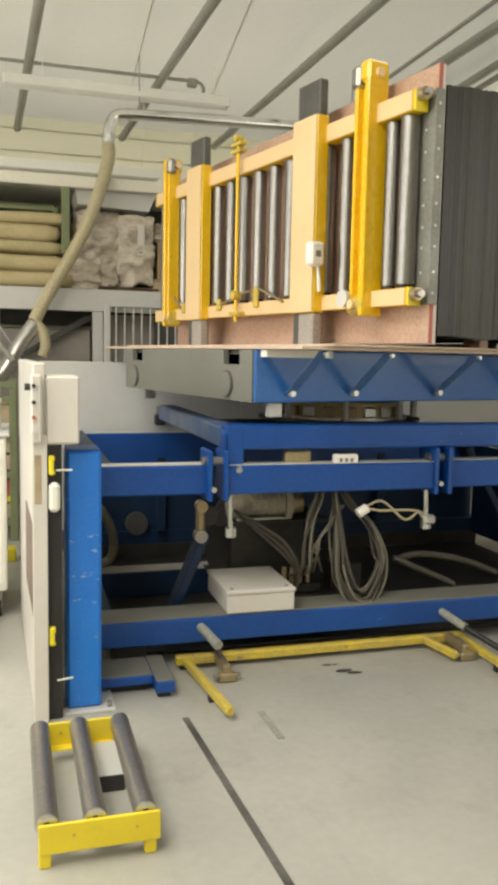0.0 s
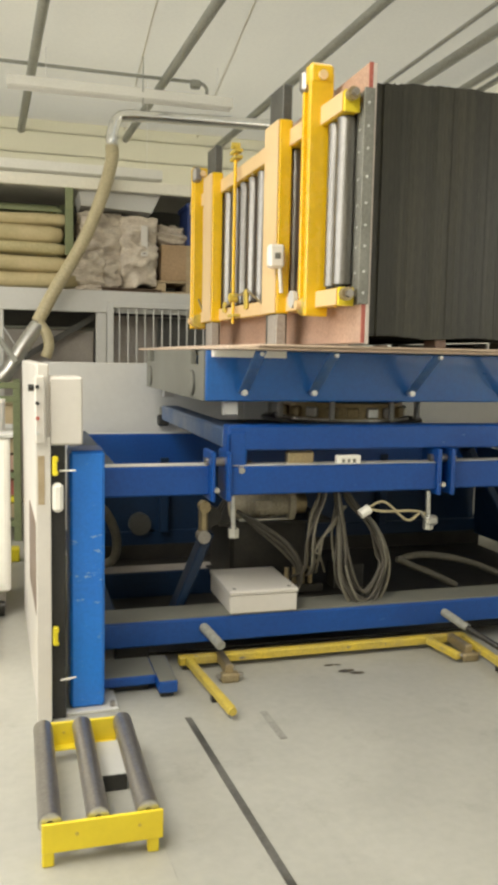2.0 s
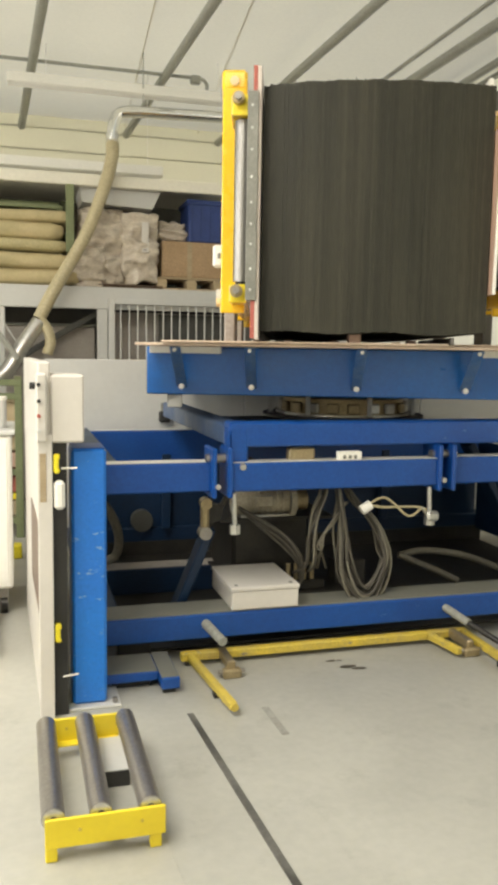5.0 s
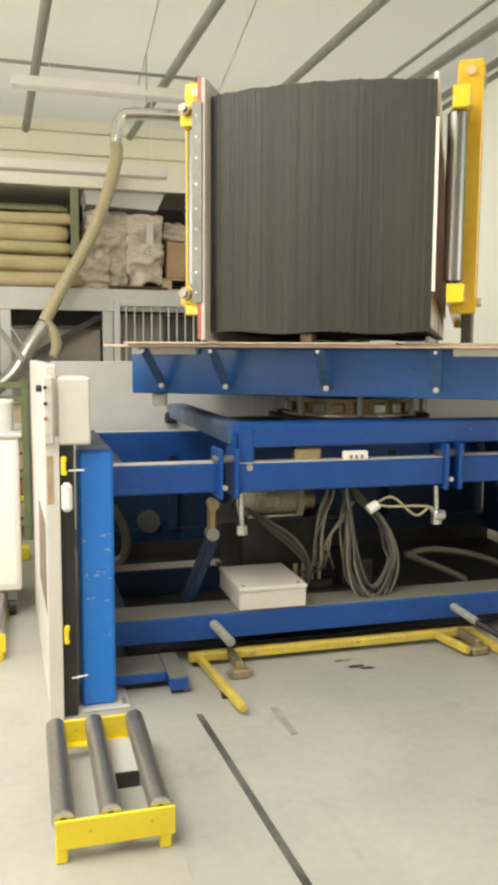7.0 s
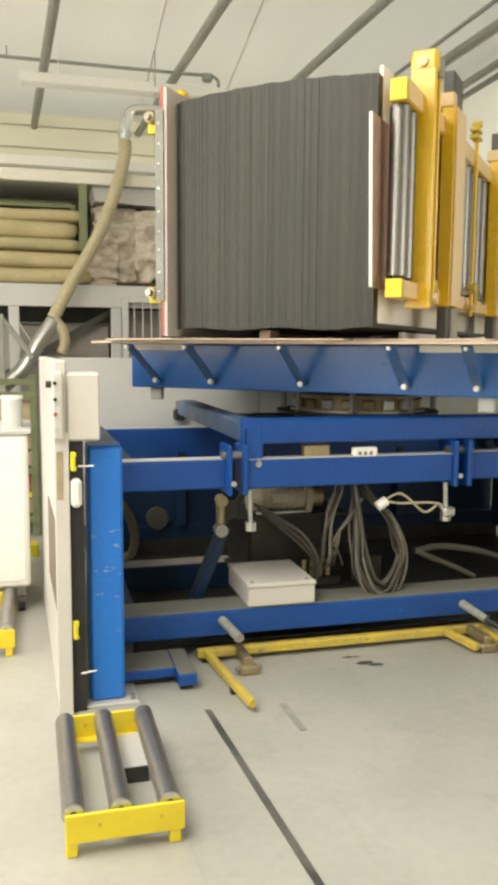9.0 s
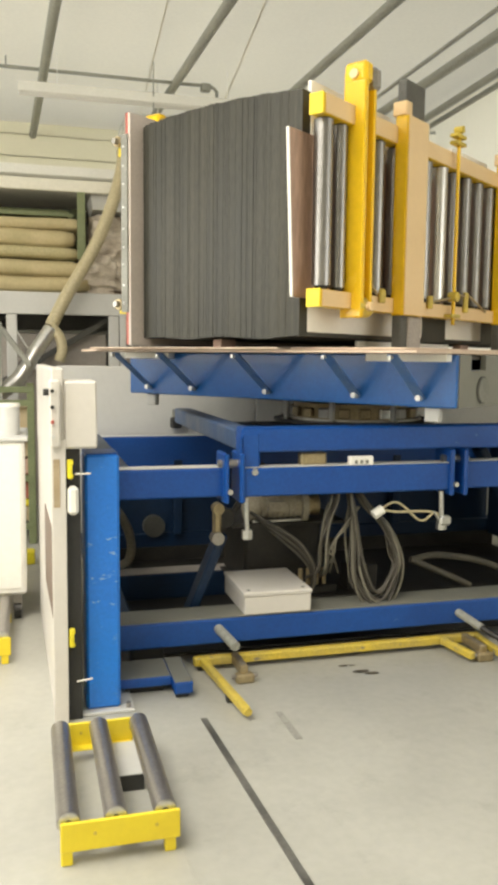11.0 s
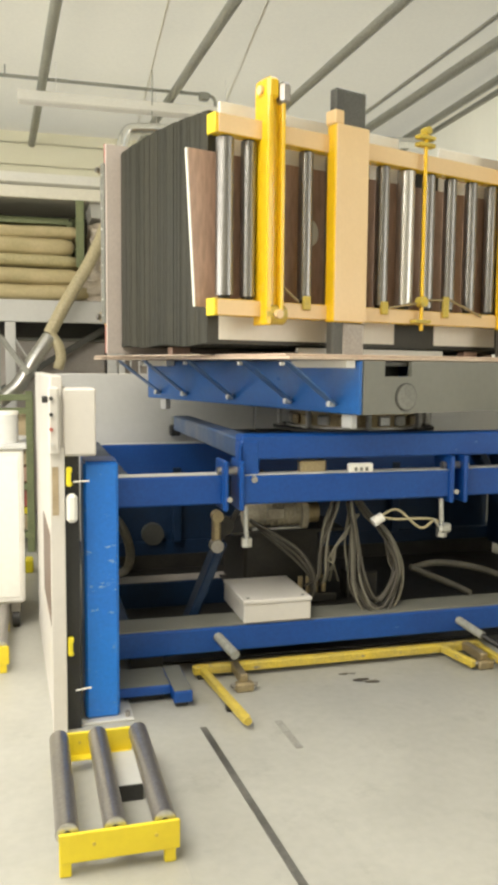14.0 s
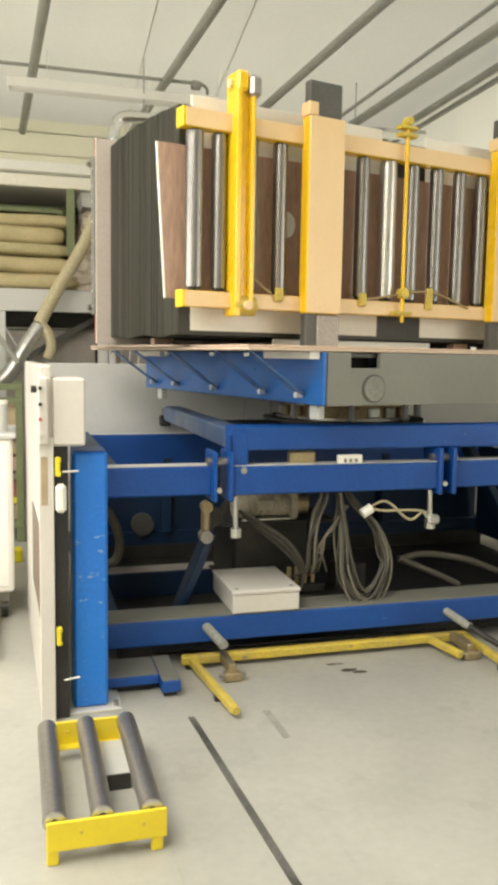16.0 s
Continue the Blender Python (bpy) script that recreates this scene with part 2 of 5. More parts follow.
CONCRETE = concrete()


def vary_by_piece(m, low, high):
    """Each piece of one material a little lighter or darker."""
    n, l = m.node_tree.nodes, m.node_tree.links
    p = n["Principled BSDF"]
    src = p.inputs["Base Color"].links[0].from_socket
    oi, r, hv = n.new("ShaderNodeObjectInfo"), n.new("ShaderNodeMapRange"), n.new("ShaderNodeHueSaturation")
    r.inputs[3].default_value, r.inputs[4].default_value = low, high
    l.new(oi.outputs["Random"], r.inputs[0]), l.new(r.outputs[0], hv.inputs["Value"])
    l.new(src, hv.inputs["Color"]), l.new(hv.outputs[0], p.inputs["Base Color"])


vary_by_piece(SHEET, 0.8, 1.25)
vary_by_piece(WOOD, 0.8, 1.15)


def let_light_through(m, share):
    """Light from the lamps outside shines through the sheet."""
    n, l = m.node_tree.nodes, m.node_tree.links
    p = n["Principled BSDF"]
    t = n.new("ShaderNodeBsdfTranslucent")
    t.inputs["Color"].default_value = (0.80, 0.77, 0.65, 1)
    mx = n.new("ShaderNodeMixShader")
    mx.inputs[0].default_value = share
    l.new(p.outputs[0], mx.inputs[1]), l.new(t.outputs[0], mx.inputs[2]), l.new(mx.outputs[0], n["Material Output"].inputs[0])


let_light_through(FABRIC, 0.4)
SHEETWALL = mat("pale_wall_sheet", (0.80, 0.80, 0.72), (0.76, 0.76, 0.68), 0.5, 0, 1, 30, 0.6, 0.0, 0.02)
let_light_through(SHEETWALL, 0.4)


# ---- building helpers ----
def thing(name, label, category, m=None, group="", kind=""):
    ob = new(name)
    ob.matrix_world = m if m is not None else MACHINE
    return tagged(ob, label, category, group, kind)


def part(name, bm, material, parent=None, label="", smooth=False):
    me = bpy.data.meshes.new(name)
    bmesh.ops.recalc_face_normals(bm, faces=bm.faces)
    if smooth:
        for f in bm.faces:
            f.smooth = len(f.verts) == 4
        for e in bm.edges:
            e.smooth = all(f.smooth for f in e.link_faces)
    bm.to_mesh(me)
    bm.free()
    me.materials.append(material)
    ob = new(name, me)
    if parent is not None:
        ob.parent = parent
    return tagged(ob, label)


def block(*boxes, bevel=0.004, bm=None):
    """Bevelled boxes, each (x0, x1, y0, y1, z0, z1), in one bmesh."""
    bm = bm or bmesh.new()
    for x0, x1, y0, y1, z0, z1 in boxes:
        m = Matrix.LocRotScale(((x0 + x1) / 2, (y0 + y1) / 2, (z0 + z1) / 2), None, (abs(x1 - x0), abs(y1 - y0), abs(z1 - z0)))
        r = bmesh.ops.create_cube(bm, size=1, matrix=m)
        if bevel:
            es = list({e for v in r["verts"] for e in v.link_edges})
            bmesh.ops.bevel(bm, geom=es, offset=min(bevel, 0.3 * min(abs(x1 - x0), abs(y1 - y0), abs(z1 - z0))), segments=1, affect="EDGES", profile=0.5)
    return bm


def bar(p, q, w, h, bevel=0.003, bm=None, up=(0, 0, 1)):
    """A rectangular bar from p to q, w wide and h high."""
    bm = bm or bmesh.new()
    p, q = Vector(p), Vector(q)
    d = q - p
    z = d.normalized()
    x = Vector(up).cross(z)
    x = x.normalized() if x.length > 1e-4 else Vector((1, 0, 0))
    y = z.cross(x)
    m = Matrix((x, y, z)).transposed().to_4x4()
    m.translation = (p + q) / 2
    r = bmesh.ops.create_cube(bm, size=1, matrix=m @ Matrix.Diagonal((w, h, d.length, 1)))
    if bevel:
        es = list({e for v in r["verts"] for e in v.link_edges})
        bmesh.ops.bevel(bm, geom=es, offset=min(bevel, 0.3 * min(w, h)), segments=1, affect="EDGES", profile=0.5)
    return bm


def rod(p, q, r, seg=16, bm=None, r2=None):
    bm = bm or bmesh.new()
    p, q = Vector(p), Vector(q)
    d = q - p
    m = d.to_track_quat("Z", "Y").to_matrix().to_4x4()
    m.translation = (p + q) / 2
    bmesh.ops.create_cone(bm, cap_ends=True, segments=seg, radius1=r, radius2=r if r2 is None else r2, depth=d.length, matrix=m)
    return bm


def smooth_path(points, steps=6):
    pts = [Vector(p) for p in points]
    pts = [pts[0] * 2 - pts[1]] + pts + [pts[-1] * 2 - pts[-2]]
    out = []
    for i in range(1, len(pts) - 2):
        a, b, c, d = pts[i - 1:i + 3]
        for k in range(steps):
            t = k / steps
            out.append(0.5 * (2 * b + (c - a) * t + (2 * a - 5 * b + 4 * c - d) * t * t + (3 * b - a - 3 * c + d) * t ** 3))
    return out + [pts[-2]]


def pipe(points, r, seg=8, steps=6, bm=None, ribs=0.0):
    """A round tube swept along a smooth line through the points."""
    bm = bm or bmesh.new()
    path = smooth_path(points, steps)
    rings, side = [], None
    for i, p in enumerate(path):
        d = (path[min(i + 1, len(path) - 1)] - path[max(i - 1, 0)]).normalized()
        side = (side - d * side.dot(d)).normalized() if side is not None else d.orthogonal().normalized()
        up = d.cross(side)
        rr = r * (1 + (ribs if i % 2 else -ribs))
        rings.append([bm.verts.new(p + (side * math.cos(a) + up * math.sin(a)) * rr) for a in (2 * math.pi * k / seg for k in range(seg))])
    for a, b in zip(rings, rings[1:]):
        for k in range(seg):
            bm.faces.new((a[k], a[(k + 1) % seg], b[(k + 1) % seg], b[k]))
    bm.faces.new(rings[0][::-1]), bm.faces.new(rings[-1])
    return bm


# ---- setting ----
def structure(name, label, bm, material, category):
    ob = part(name, bm, material)
    ob.matrix_world = MACHINE
    return tagged(ob, label, category, kind="structure")


def grid_sheet(x, y0, y1, z0, z1):
    """A thin upright sheet with shallow ribs."""
    bm = bmesh.new()
    n = 40
    cols = [[bm.verts.new((x + (0.012 if k % 4 in (1, 2) else 0.0), y0 + (y1 - y0) * k / n, z)) for z in (z0, z1)] for k in range(n + 1)]
    for a, b in zip(cols, cols[1:]):
        bm.faces.new((a[0], b[0], b[1], a[1]))
    return bm


X0, X1, Y0, Y1, H = -6.0, 2.75, -9.0, 5.95, 4.42
structure("floor", "pale worn concrete hall floor with faint stains", block((X0, X1, Y0, Y1, -0.12, 0), bevel=0), CONCRETE, "floor")
structure("wall_back", "cream panelled wall at the far end of the hall", block((X0, X1 + 0.15, Y1, Y1 + 0.15, 0, 2.9), *[(X0, X1, Y1 - 0.012, Y1 - 0.001, 2.3 + 0.27 * k, 2.32 + 0.27 * k) for k in range(2)], bevel=0), CREAM, "wall")
# upper wall made translucent so the added lamp brightens it
back_sheet = structure("wall_back_sheet", "cream upper back wall with ribs, made light-passing to brighten it", block((X0, X1 + 0.15, Y1 + 0.02, Y1 + 0.03, 2.9, H + 0.12), bevel=0), SHEETWALL, "wall")
for k in range(6):
    part("sheet_rib", block((X0, X1, Y1 - 0.002, Y1 + 0.019, 2.95 + 0.27 * k, 2.97 + 0.27 * k), bevel=0), SHEETWALL, back_sheet)
# the window openings in both side walls are made up for the side lamps
structure("wall_right", "cream side wall of the hall with an added window opening", block((X1, X1 + 0.15, Y0, 0.6, 0, 1.5), (X1, X1 + 0.15, Y0, 0.6, 3.5, H), (X1, X1 + 0.15, Y0, -6.5, 1.5, 3.5), (X1, X1 + 0.15, -2.5, 0.6, 1.5, 3.5), (X1, X1 + 0.15, 0.6, Y1 + 0.15, 0, 1.2), bevel=0), CREAM, "wall")
structure("wall_sheet", "pale light-passing sheet wall above the side plinth", grid_sheet(X1 + 0.02, 0.6, Y1 + 0.1, 1.2, H + 0.1), SHEETWALL, "wall")
structure("wall_left", "cream unseen side wall with an added long window opening",
          block((X0 - 0.15, X0, Y0, Y1, 0, 1.5), (X0 - 0.15, X0, Y0, Y1, 3.5, H), (X0 - 0.15, X0, Y0, -5.5, 1.5, 3.5), (X0 - 0.15, X0, 2.5, Y1, 1.5, 3.5), bevel=0), CREAM, "wall")
# unseen wall, added to keep sky light off the machine's front
structure("wall_front", "unseen cream wall closing the hall behind the viewer", block((X0, X1, Y0 - 0.15, Y0, 0, H), bevel=0), CREAM, "wall")


def ceiling_mesh():
    # flat unseen part over the viewer, with skylight openings made up
    bm = block((X0, -4.5, Y0, 0.68, H, H + 0.06), (-2.7, -0.3, Y0, 0.68, H, H + 0.06), (1.5, X1, Y0, 0.68, H, H + 0.06),
               (-4.5, -2.7, Y0, -2.9, H, H + 0.06), (-0.3, 1.5, Y0, -2.9, H, H + 0.06), bevel=0)
    # one sheet that sags slightly between the roof tubes, with welded seams
    xs = [X0, -4.5, -3.15, -1.86, -0.56, 0.71, 1.94, X1]
    cols = []
    for x0, x1 in zip(xs, xs[1:]):
        for k in range(8):
            x = x0 + (x1 - x0) * k / 8
            z = H + 0.03
            sag = 0.05 * math.sin(math.pi * k / 8)
            cols.append([bm.verts.new((x, y, z - (sag - 0.01 * math.sin(y * 2.1 + x0 * 3)) * min(1.0, max(0.0, Y1 - 0.2 - y)))) for y in [0.68 + (Y1 - 0.58) * j / 12 for j in range(13)]])
    cols.append([bm.verts.new((X1 + 0.1, 0.68 + (Y1 - 0.58) * j / 12, H + 0.03)) for j in range(13)])
    for a, b in zip(cols, cols[1:]):
        for j in range(12):
            f = bm.faces.new((a[j], a[j + 1], b[j + 1], b[j]))
            f.smooth = True
    for xa, xb in ((-0.98, -0.66), (-0.25, 0.30)):
        bar((xa, 0.7, H - 0.021), (xb, Y1 - 0.02, H - 0.021), 0.012, 0.002, 0, bm)
    return bm


ob = structure("ceiling", "cream sheet roof lining with faint seams", ceiling_mesh(), FABRIC, "ceiling")
# steel tubes under the roof
for x, xe, r in ((-3.05, -3.25, 0.045), (-1.73, -1.935, 0.045), (-0.44, -0.64, 0.045), (0.77, 0.575, 0.045), (1.57, 1.56, 0.02), (1.88, 1.80, 0.05), (2.31, 2.47, 0.04), (2.49, 2.66, 0.03)):
    t = part("roof_tube", rod((x, 0.3, 4.30), (xe, Y1 - 0.01, 4.30), r, 14), TUBE, smooth=True)
    t.matrix_world = MACHINE
    tagged(t, "round grey steel tube running under the roof lining", "roof tube", group="roof tubes")

# ---- fixed part of the machine ----
FB = -1.093            # front face of the base frame
lift = thing("lift_base", "blue steel scissor lift base under the turntable", "lift table")
part("lower_beam", block((-1.70, 1.75, FB, FB + 0.14, 0.125, 0.25), bevel=0.008), BLUE, lift, "blue lower beam with dusty grey top")
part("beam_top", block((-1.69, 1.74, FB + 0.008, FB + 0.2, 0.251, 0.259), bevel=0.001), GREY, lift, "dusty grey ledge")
part("lower_beam", block((-1.70, 1.75, 0.95, 1.09, 0.125, 0.25), bevel=0.008), SHADEBLUE, lift)
part("lower_beam", block((-1.70, -1.56, FB + 0.14, 0.95, 0.125, 0.25), bevel=0.008), SHADEBLUE, lift)
part("lower_beam", block((1.61, 1.75, FB + 0.14, 0.95, 0.125, 0.25), bevel=0.008), SHADEBLUE, lift)
# tray tone kept near black to paint the shade under the lift
part("base_pan", block((-1.56, 1.61, FB + 0.14, 0.95, 0.035, 0.045), bevel=0.001), GREASE, lift, "black tray in the base, shade painted in")
for x in (-1.5, 1.6):
    part("foot_pad", block((x - 0.08, x + 0.08, FB + 0.04, FB + 0.13, 0, 0.125), bevel=0.004), GREASE, lift)
    part("foot_pad", block((x - 0.08, x + 0.08, 0.97, 1.07, 0, 0.125), bevel=0.004), GREASE, lift)
# upper frame: outer front beam, set back middle piece, rear beam
part("upper_beam", block((-1.68, -1.12, FB, FB + 0.12, 0.868, 1.012), bevel=0.008), BLUE, lift)
part("upper_beam", block((-1.04, 0.10, FB - 0.03, FB + 0.09, 0.868, 1.010), bevel=0.008), BLUE, lift)
part("upper_beam", block((0.18, 1.72, FB, FB + 0.12, 0.868, 1.012), bevel=0.008), BLUE, lift)
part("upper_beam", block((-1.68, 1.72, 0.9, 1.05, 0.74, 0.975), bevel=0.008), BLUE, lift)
part("upper_beam", block((-1.68, -1.56, FB + 0.12, 0.9, 0.868, 1.0), bevel=0.008), SHADEBLUE, lift)
part("upper_beam", block((1.60, 1.72, FB + 0.12, 0.9, 0.868, 1.0), bevel=0.008), SHADEBLUE, lift)
# pale strips on the beam tops: dust plus a painted highlight
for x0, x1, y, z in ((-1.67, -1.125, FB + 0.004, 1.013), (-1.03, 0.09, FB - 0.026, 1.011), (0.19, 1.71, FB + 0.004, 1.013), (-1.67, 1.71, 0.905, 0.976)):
    part("dusty_ledge", block((x0, x1, y, y + 0.10, z, z + 0.003), bevel=0.001), PANELGREY, lift, "pale strip of dust and painted highlight")
for x in (-1.08, 0.14):
    for dx in (-0.045, 0.035):
        part("bracket", block((x + dx - 0.012, x + dx + 0.012, FB - 0.05, FB + 0.14, 0.84, 1.085), bevel=0.006), BLUE, lift)
    part("pivot_pin", rod((x - 0.075, FB + 0.02, 1.03), (x + 0.075, FB + 0.02, 1.03), 0.022), FLOORSTEEL, lift, "bare steel pivot pin", smooth=True)
    part("nut", rod((x - 0.03, FB - 0.065, 0.9), (x - 0.03, FB - 0.045, 0.9), 0.014, 6), ZINC, lift)
# platform that carries the bearing
PZ0, PZ1 = 1.085, 1.207
part("platform_beam", block((-1.04, 1.04, FB, FB + 0.12, PZ0, PZ1), bevel=0.008), BLUE, lift)
part("platform_beam", block((-1.04, -0.92, FB + 0.12, 0.80, PZ0, PZ1 - 0.02), bevel=0.008), DUSTBLUE, lift, "dusty grey-blue side beam")
part("platform_beam", block((0.92, 1.04, FB + 0.12, -0.46, PZ0, PZ1 - 0.03), bevel=0.008), BLUE, lift)
part("platform_beam", block((-0.92, 0.92, -0.58, -0.46, PZ0 - 0.06, PZ0 + 0.04), bevel=0.008), SHADEBLUE, lift)
part("platform_beam", block((-0.70, 0.70, 0.45, 0.57, PZ0 - 0.06, PZ0 + 0.02), bevel=0.008), SHADEBLUE, lift)
for x in (-0.70, 0.58):
    part("platform_beam", block((x, x + 0.12, -0.46, 0.45, PZ0 - 0.06, PZ0 + 0.02), bevel=0.008), SHADEBLUE, lift)
part("platform_top", block((-0.92, 0.92, FB + 0.12, -0.582, PZ0 + 0.01, PZ0 + 0.018), bevel=0.002), GREY, lift, "dusty grey top plate")
part("platform_top", block((-0.58, 0.58, -0.459, 0.45, PZ0 + 0.01, PZ0 + 0.03), bevel=0.002), GREASE, lift, "oily dark top plate")
for x in (-1.0, 0.98):
    part("platform_leg", block((x - 0.045, x + 0.055, FB - 0.004, FB + 0.1, 0.98, PZ0 + 0.1), bevel=0.012), BLUE, lift)
    part("leg_bolt", rod((x + 0.02, FB - 0.04, 0.99), (x + 0.02, FB - 0.004, 1.0), 0.016, 8), ZINC, lift)
    part("leg_gusset", bar((x - 0.05, FB + 0.01, PZ1 - 0.04), (x - 0.05, FB + 0.01, 0.97), 0.012, 0.07, up=(0, 1, 0)), BLUE, lift)
BZ = 1.168
part("bearing_pedestal", rod((0, 0, PZ0 + 0.03), (0, 0, BZ - 0.016), 0.40, 40), GREASE, lift, smooth=True)
part("bearing_plate", rod((0, 0, BZ - 0.016), (0, 0, BZ), 0.52, 48), GREASE, lift, "black greasy round plate")
part("bearing_ring", rod((0, 0, BZ), (0, 0, BZ + 0.105), 0.39, 48), BRASS, lift, "oily slewing bearing ring", smooth=True)
part("bearing_lip", rod((0, 0, BZ + 0.001), (0, 0, BZ + 0.012), 0.435, 48), ZINC, lift, "bright ring lip")
for k in range(20):
    a = 2 * math.pi * (k + 0.3) / 20
    part("ring_block", bar((0.385 * math.cos(a), 0.385 * math.sin(a), BZ + 0.05), (0.418 * math.cos(a), 0.418 * math.sin(a), BZ + 0.05), 0.075, 0.062, 0.008),
         WHITE if k % 7 == 2 else ZINC if k % 3 == 0 else BRASS, lift, "bearing segment")
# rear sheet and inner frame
part("rear_sheet", block((-1.56, 1.61, 0.97, 0.985, 0.25, 0.74), bevel=0), SHADEBLUE, lift, "blue rear cover sheet, shade painted in")
# added sheet; blocks the bright floor that shows under the rear beam
part("kick_sheet", block((-1.56, 1.61, 0.935, 0.945, 0.046, 0.15), bevel=0), GREASE, lift, "dark sheet added to hide the floor behind")
part("side_sheet", block((1.58, 1.595, FB + 0.2, 0.9, 0.25, 0.86), bevel=0), SHADEBLUE, lift, "blue side cover sheet, shade painted in")
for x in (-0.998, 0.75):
    part("inner_post", block((x - 0.03, x + 0.03, 0.88, 0.95, 0.25, 0.8), bevel=0.004), SHADEBLUE, lift)
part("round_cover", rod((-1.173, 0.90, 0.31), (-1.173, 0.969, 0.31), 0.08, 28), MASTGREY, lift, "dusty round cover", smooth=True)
part("cross_beam", block((-1.56, -0.30, -0.02, 0.14, 0.045, 0.205), bevel=0.006), SHADEBLUE, lift)
part("dusty_ledge", block((-1.55, -0.45, -0.012, 0.135, 0.2055, 0.2095), bevel=0.001), PLATE, lift, "thick pale strip of dust and painted highlight")
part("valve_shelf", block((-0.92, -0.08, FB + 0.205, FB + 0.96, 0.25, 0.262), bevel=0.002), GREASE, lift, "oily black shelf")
part("scissor_arm", bar((-1.245, FB + 0.33, 0.17), (-1.06, FB + 0.33, 0.62), 0.05, 0.12, 0.008, up=(0, 1, 0)), SHADEBLUE, lift, "blue lifting arm, shade painted in")
part("arm_rod", rod((-1.09, FB + 0.31, 0.60), (-0.86, FB + 0.22, 1.0), 0.016, 10), GREASE, lift, "black actuator rod", smooth=True)
part("arm_roller", rod((-1.06, FB + 0.24, 0.71), (-1.06, FB + 0.30, 0.71), 0.05, 20), GREASE, lift, smooth=True)
link = part("arm_link", block((-1.135, -1.09, FB + 0.2, FB + 0.24, 0.60, 0.79), bevel=0.014), BRASS, lift, "oily link plate")
part("link_eye", rod((-1.112, FB + 0.185, 0.615), (-1.112, FB + 0.25, 0.615), 0.034, 18), FLOORSTEEL, link, "worn steel link eye", smooth=True)
part("link_eye", rod((-1.108, FB + 0.19, 0.77), (-1.108, FB + 0.25, 0.77), 0.03, 18), BRASS, link, smooth=True)
for x in (-0.98, 0.62):
    part("scissor_arm", bar((x + 0.62, FB + 0.75, 0.16), (x + 0.1, FB + 0.75, 1.0), 0.05, 0.12, 0.008, up=(0, 1, 0)), SHADEBLUE, lift, "blue lifting arm, shade painted in")
# adjusting screws that hang under the middle beam
for x in (-1.0, 0.07):
    part("screw", rod((x - 0.012, FB - 0.01, 0.70), (x - 0.02, FB - 0.01, 0.86), 0.013, 10), ZINC, lift, "bright threaded screw", smooth=True)
    part("screw_head", rod((x - 0.012, FB - 0.01, 0.655), (x - 0.012, FB - 0.01, 0.70), 0.028, 6), ZINC, lift)
# motor, pump block and valves
motor = part("motor", rod((-0.89, FB + 0.42, 0.735), (-0.60, FB + 0.42, 0.735), 0.066, 24), MOTOR, lift, "dusty beige drive motor", smooth=True)
for k in range(7):
    part("cooling_fin", rod((-0.83 + 0.032 * k, FB + 0.42, 0.735), (-0.822 + 0.032 * k, FB + 0.42, 0.735), 0.074, 24), MOTOR, motor)
part("fan_cover", rod((-0.91, FB + 0.42, 0.735), (-0.85, FB + 0.42, 0.735), 0.076, 24), MOTOR, motor, smooth=True)
part("terminal_box", block((-0.80, -0.70, FB + 0.33, FB + 0.37, 0.715, 0.775), bevel=0.006), MOTOR, motor)
part("flange", rod((-0.60, FB + 0.42, 0.735), (-0.565, FB + 0.42, 0.735), 0.10, 24), MOTOR, motor)
part("gear_head", rod((-0.565, FB + 0.42, 0.735), (-0.49, FB + 0.42, 0.735), 0.06, 20), BRASS, motor, smooth=True)
part("motor_foot", block((-0.88, -0.58, FB + 0.36, FB + 0.48, 0.652, 0.668), bevel=0.004), ZINC, motor)
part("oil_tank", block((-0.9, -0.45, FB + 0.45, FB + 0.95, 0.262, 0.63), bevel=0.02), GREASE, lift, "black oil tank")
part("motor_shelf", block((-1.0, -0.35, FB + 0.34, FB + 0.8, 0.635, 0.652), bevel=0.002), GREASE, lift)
for k in range(4):
    part("valve", rod((-0.62 + 0.045 * k, FB + 0.3, 0.27), (-0.62 + 0.045 * k, FB + 0.3, 0.40), 0.014, 10), BRASS, lift, "brass hydraulic valve", smooth=True)
part("valve_block", block((-0.66, -0.42, FB + 0.26, FB + 0.36, 0.262, 0.31), bevel=0.006), GREASE, lift)
part("valve_block", block((-0.34, -0.16, FB + 0.3, FB + 0.42, 0.262, 0.40), bevel=0.006), GREASE, lift)
sensor = part("sensor_box", block((-0.47, -0.34, FB - 0.012, FB + 0.03, 1.0, 1.055), bevel=0.006), WHITE, lift, "small cream sensor box")
for k in range(3):
    part("terminal", block((-0.445 + 0.03 * k, -0.43 + 0.03 * k, FB - 0.016, FB - 0.011, 1.018, 1.036), bevel=0.001), GREY, sensor)
part("clamp", block((-0.72, -0.58, FB + 0.03, FB + 0.09, 1.0, 1.075), bevel=0.01), BRASS, lift, "brass cable clamp")
part("socket_tube", rod((-1.155, FB + 0.02, 0.205), (-1.105, FB - 0.17, 0.165), 0.024, 14), TUBE, lift, "grey steel tube stub", smooth=True)
st = part("socket_tube", rod((0.180, FB + 0.02, 0.190), (0.235, FB - 0.16, 0.148), 0.022, 14), TUBE, lift, "grey steel tube stub", smooth=True)
part("tube_bar", rod((0.233, FB - 0.155, 0.149), (0.335, FB - 0.36, 0.085), 0.016, 12), GREASE, st, "black bar in the tube", smooth=True)

# hanging cables and hoses
cables = thing("cable_bundle", "grey cables hanging in loops under the lift", "cables")
random.seed(5)
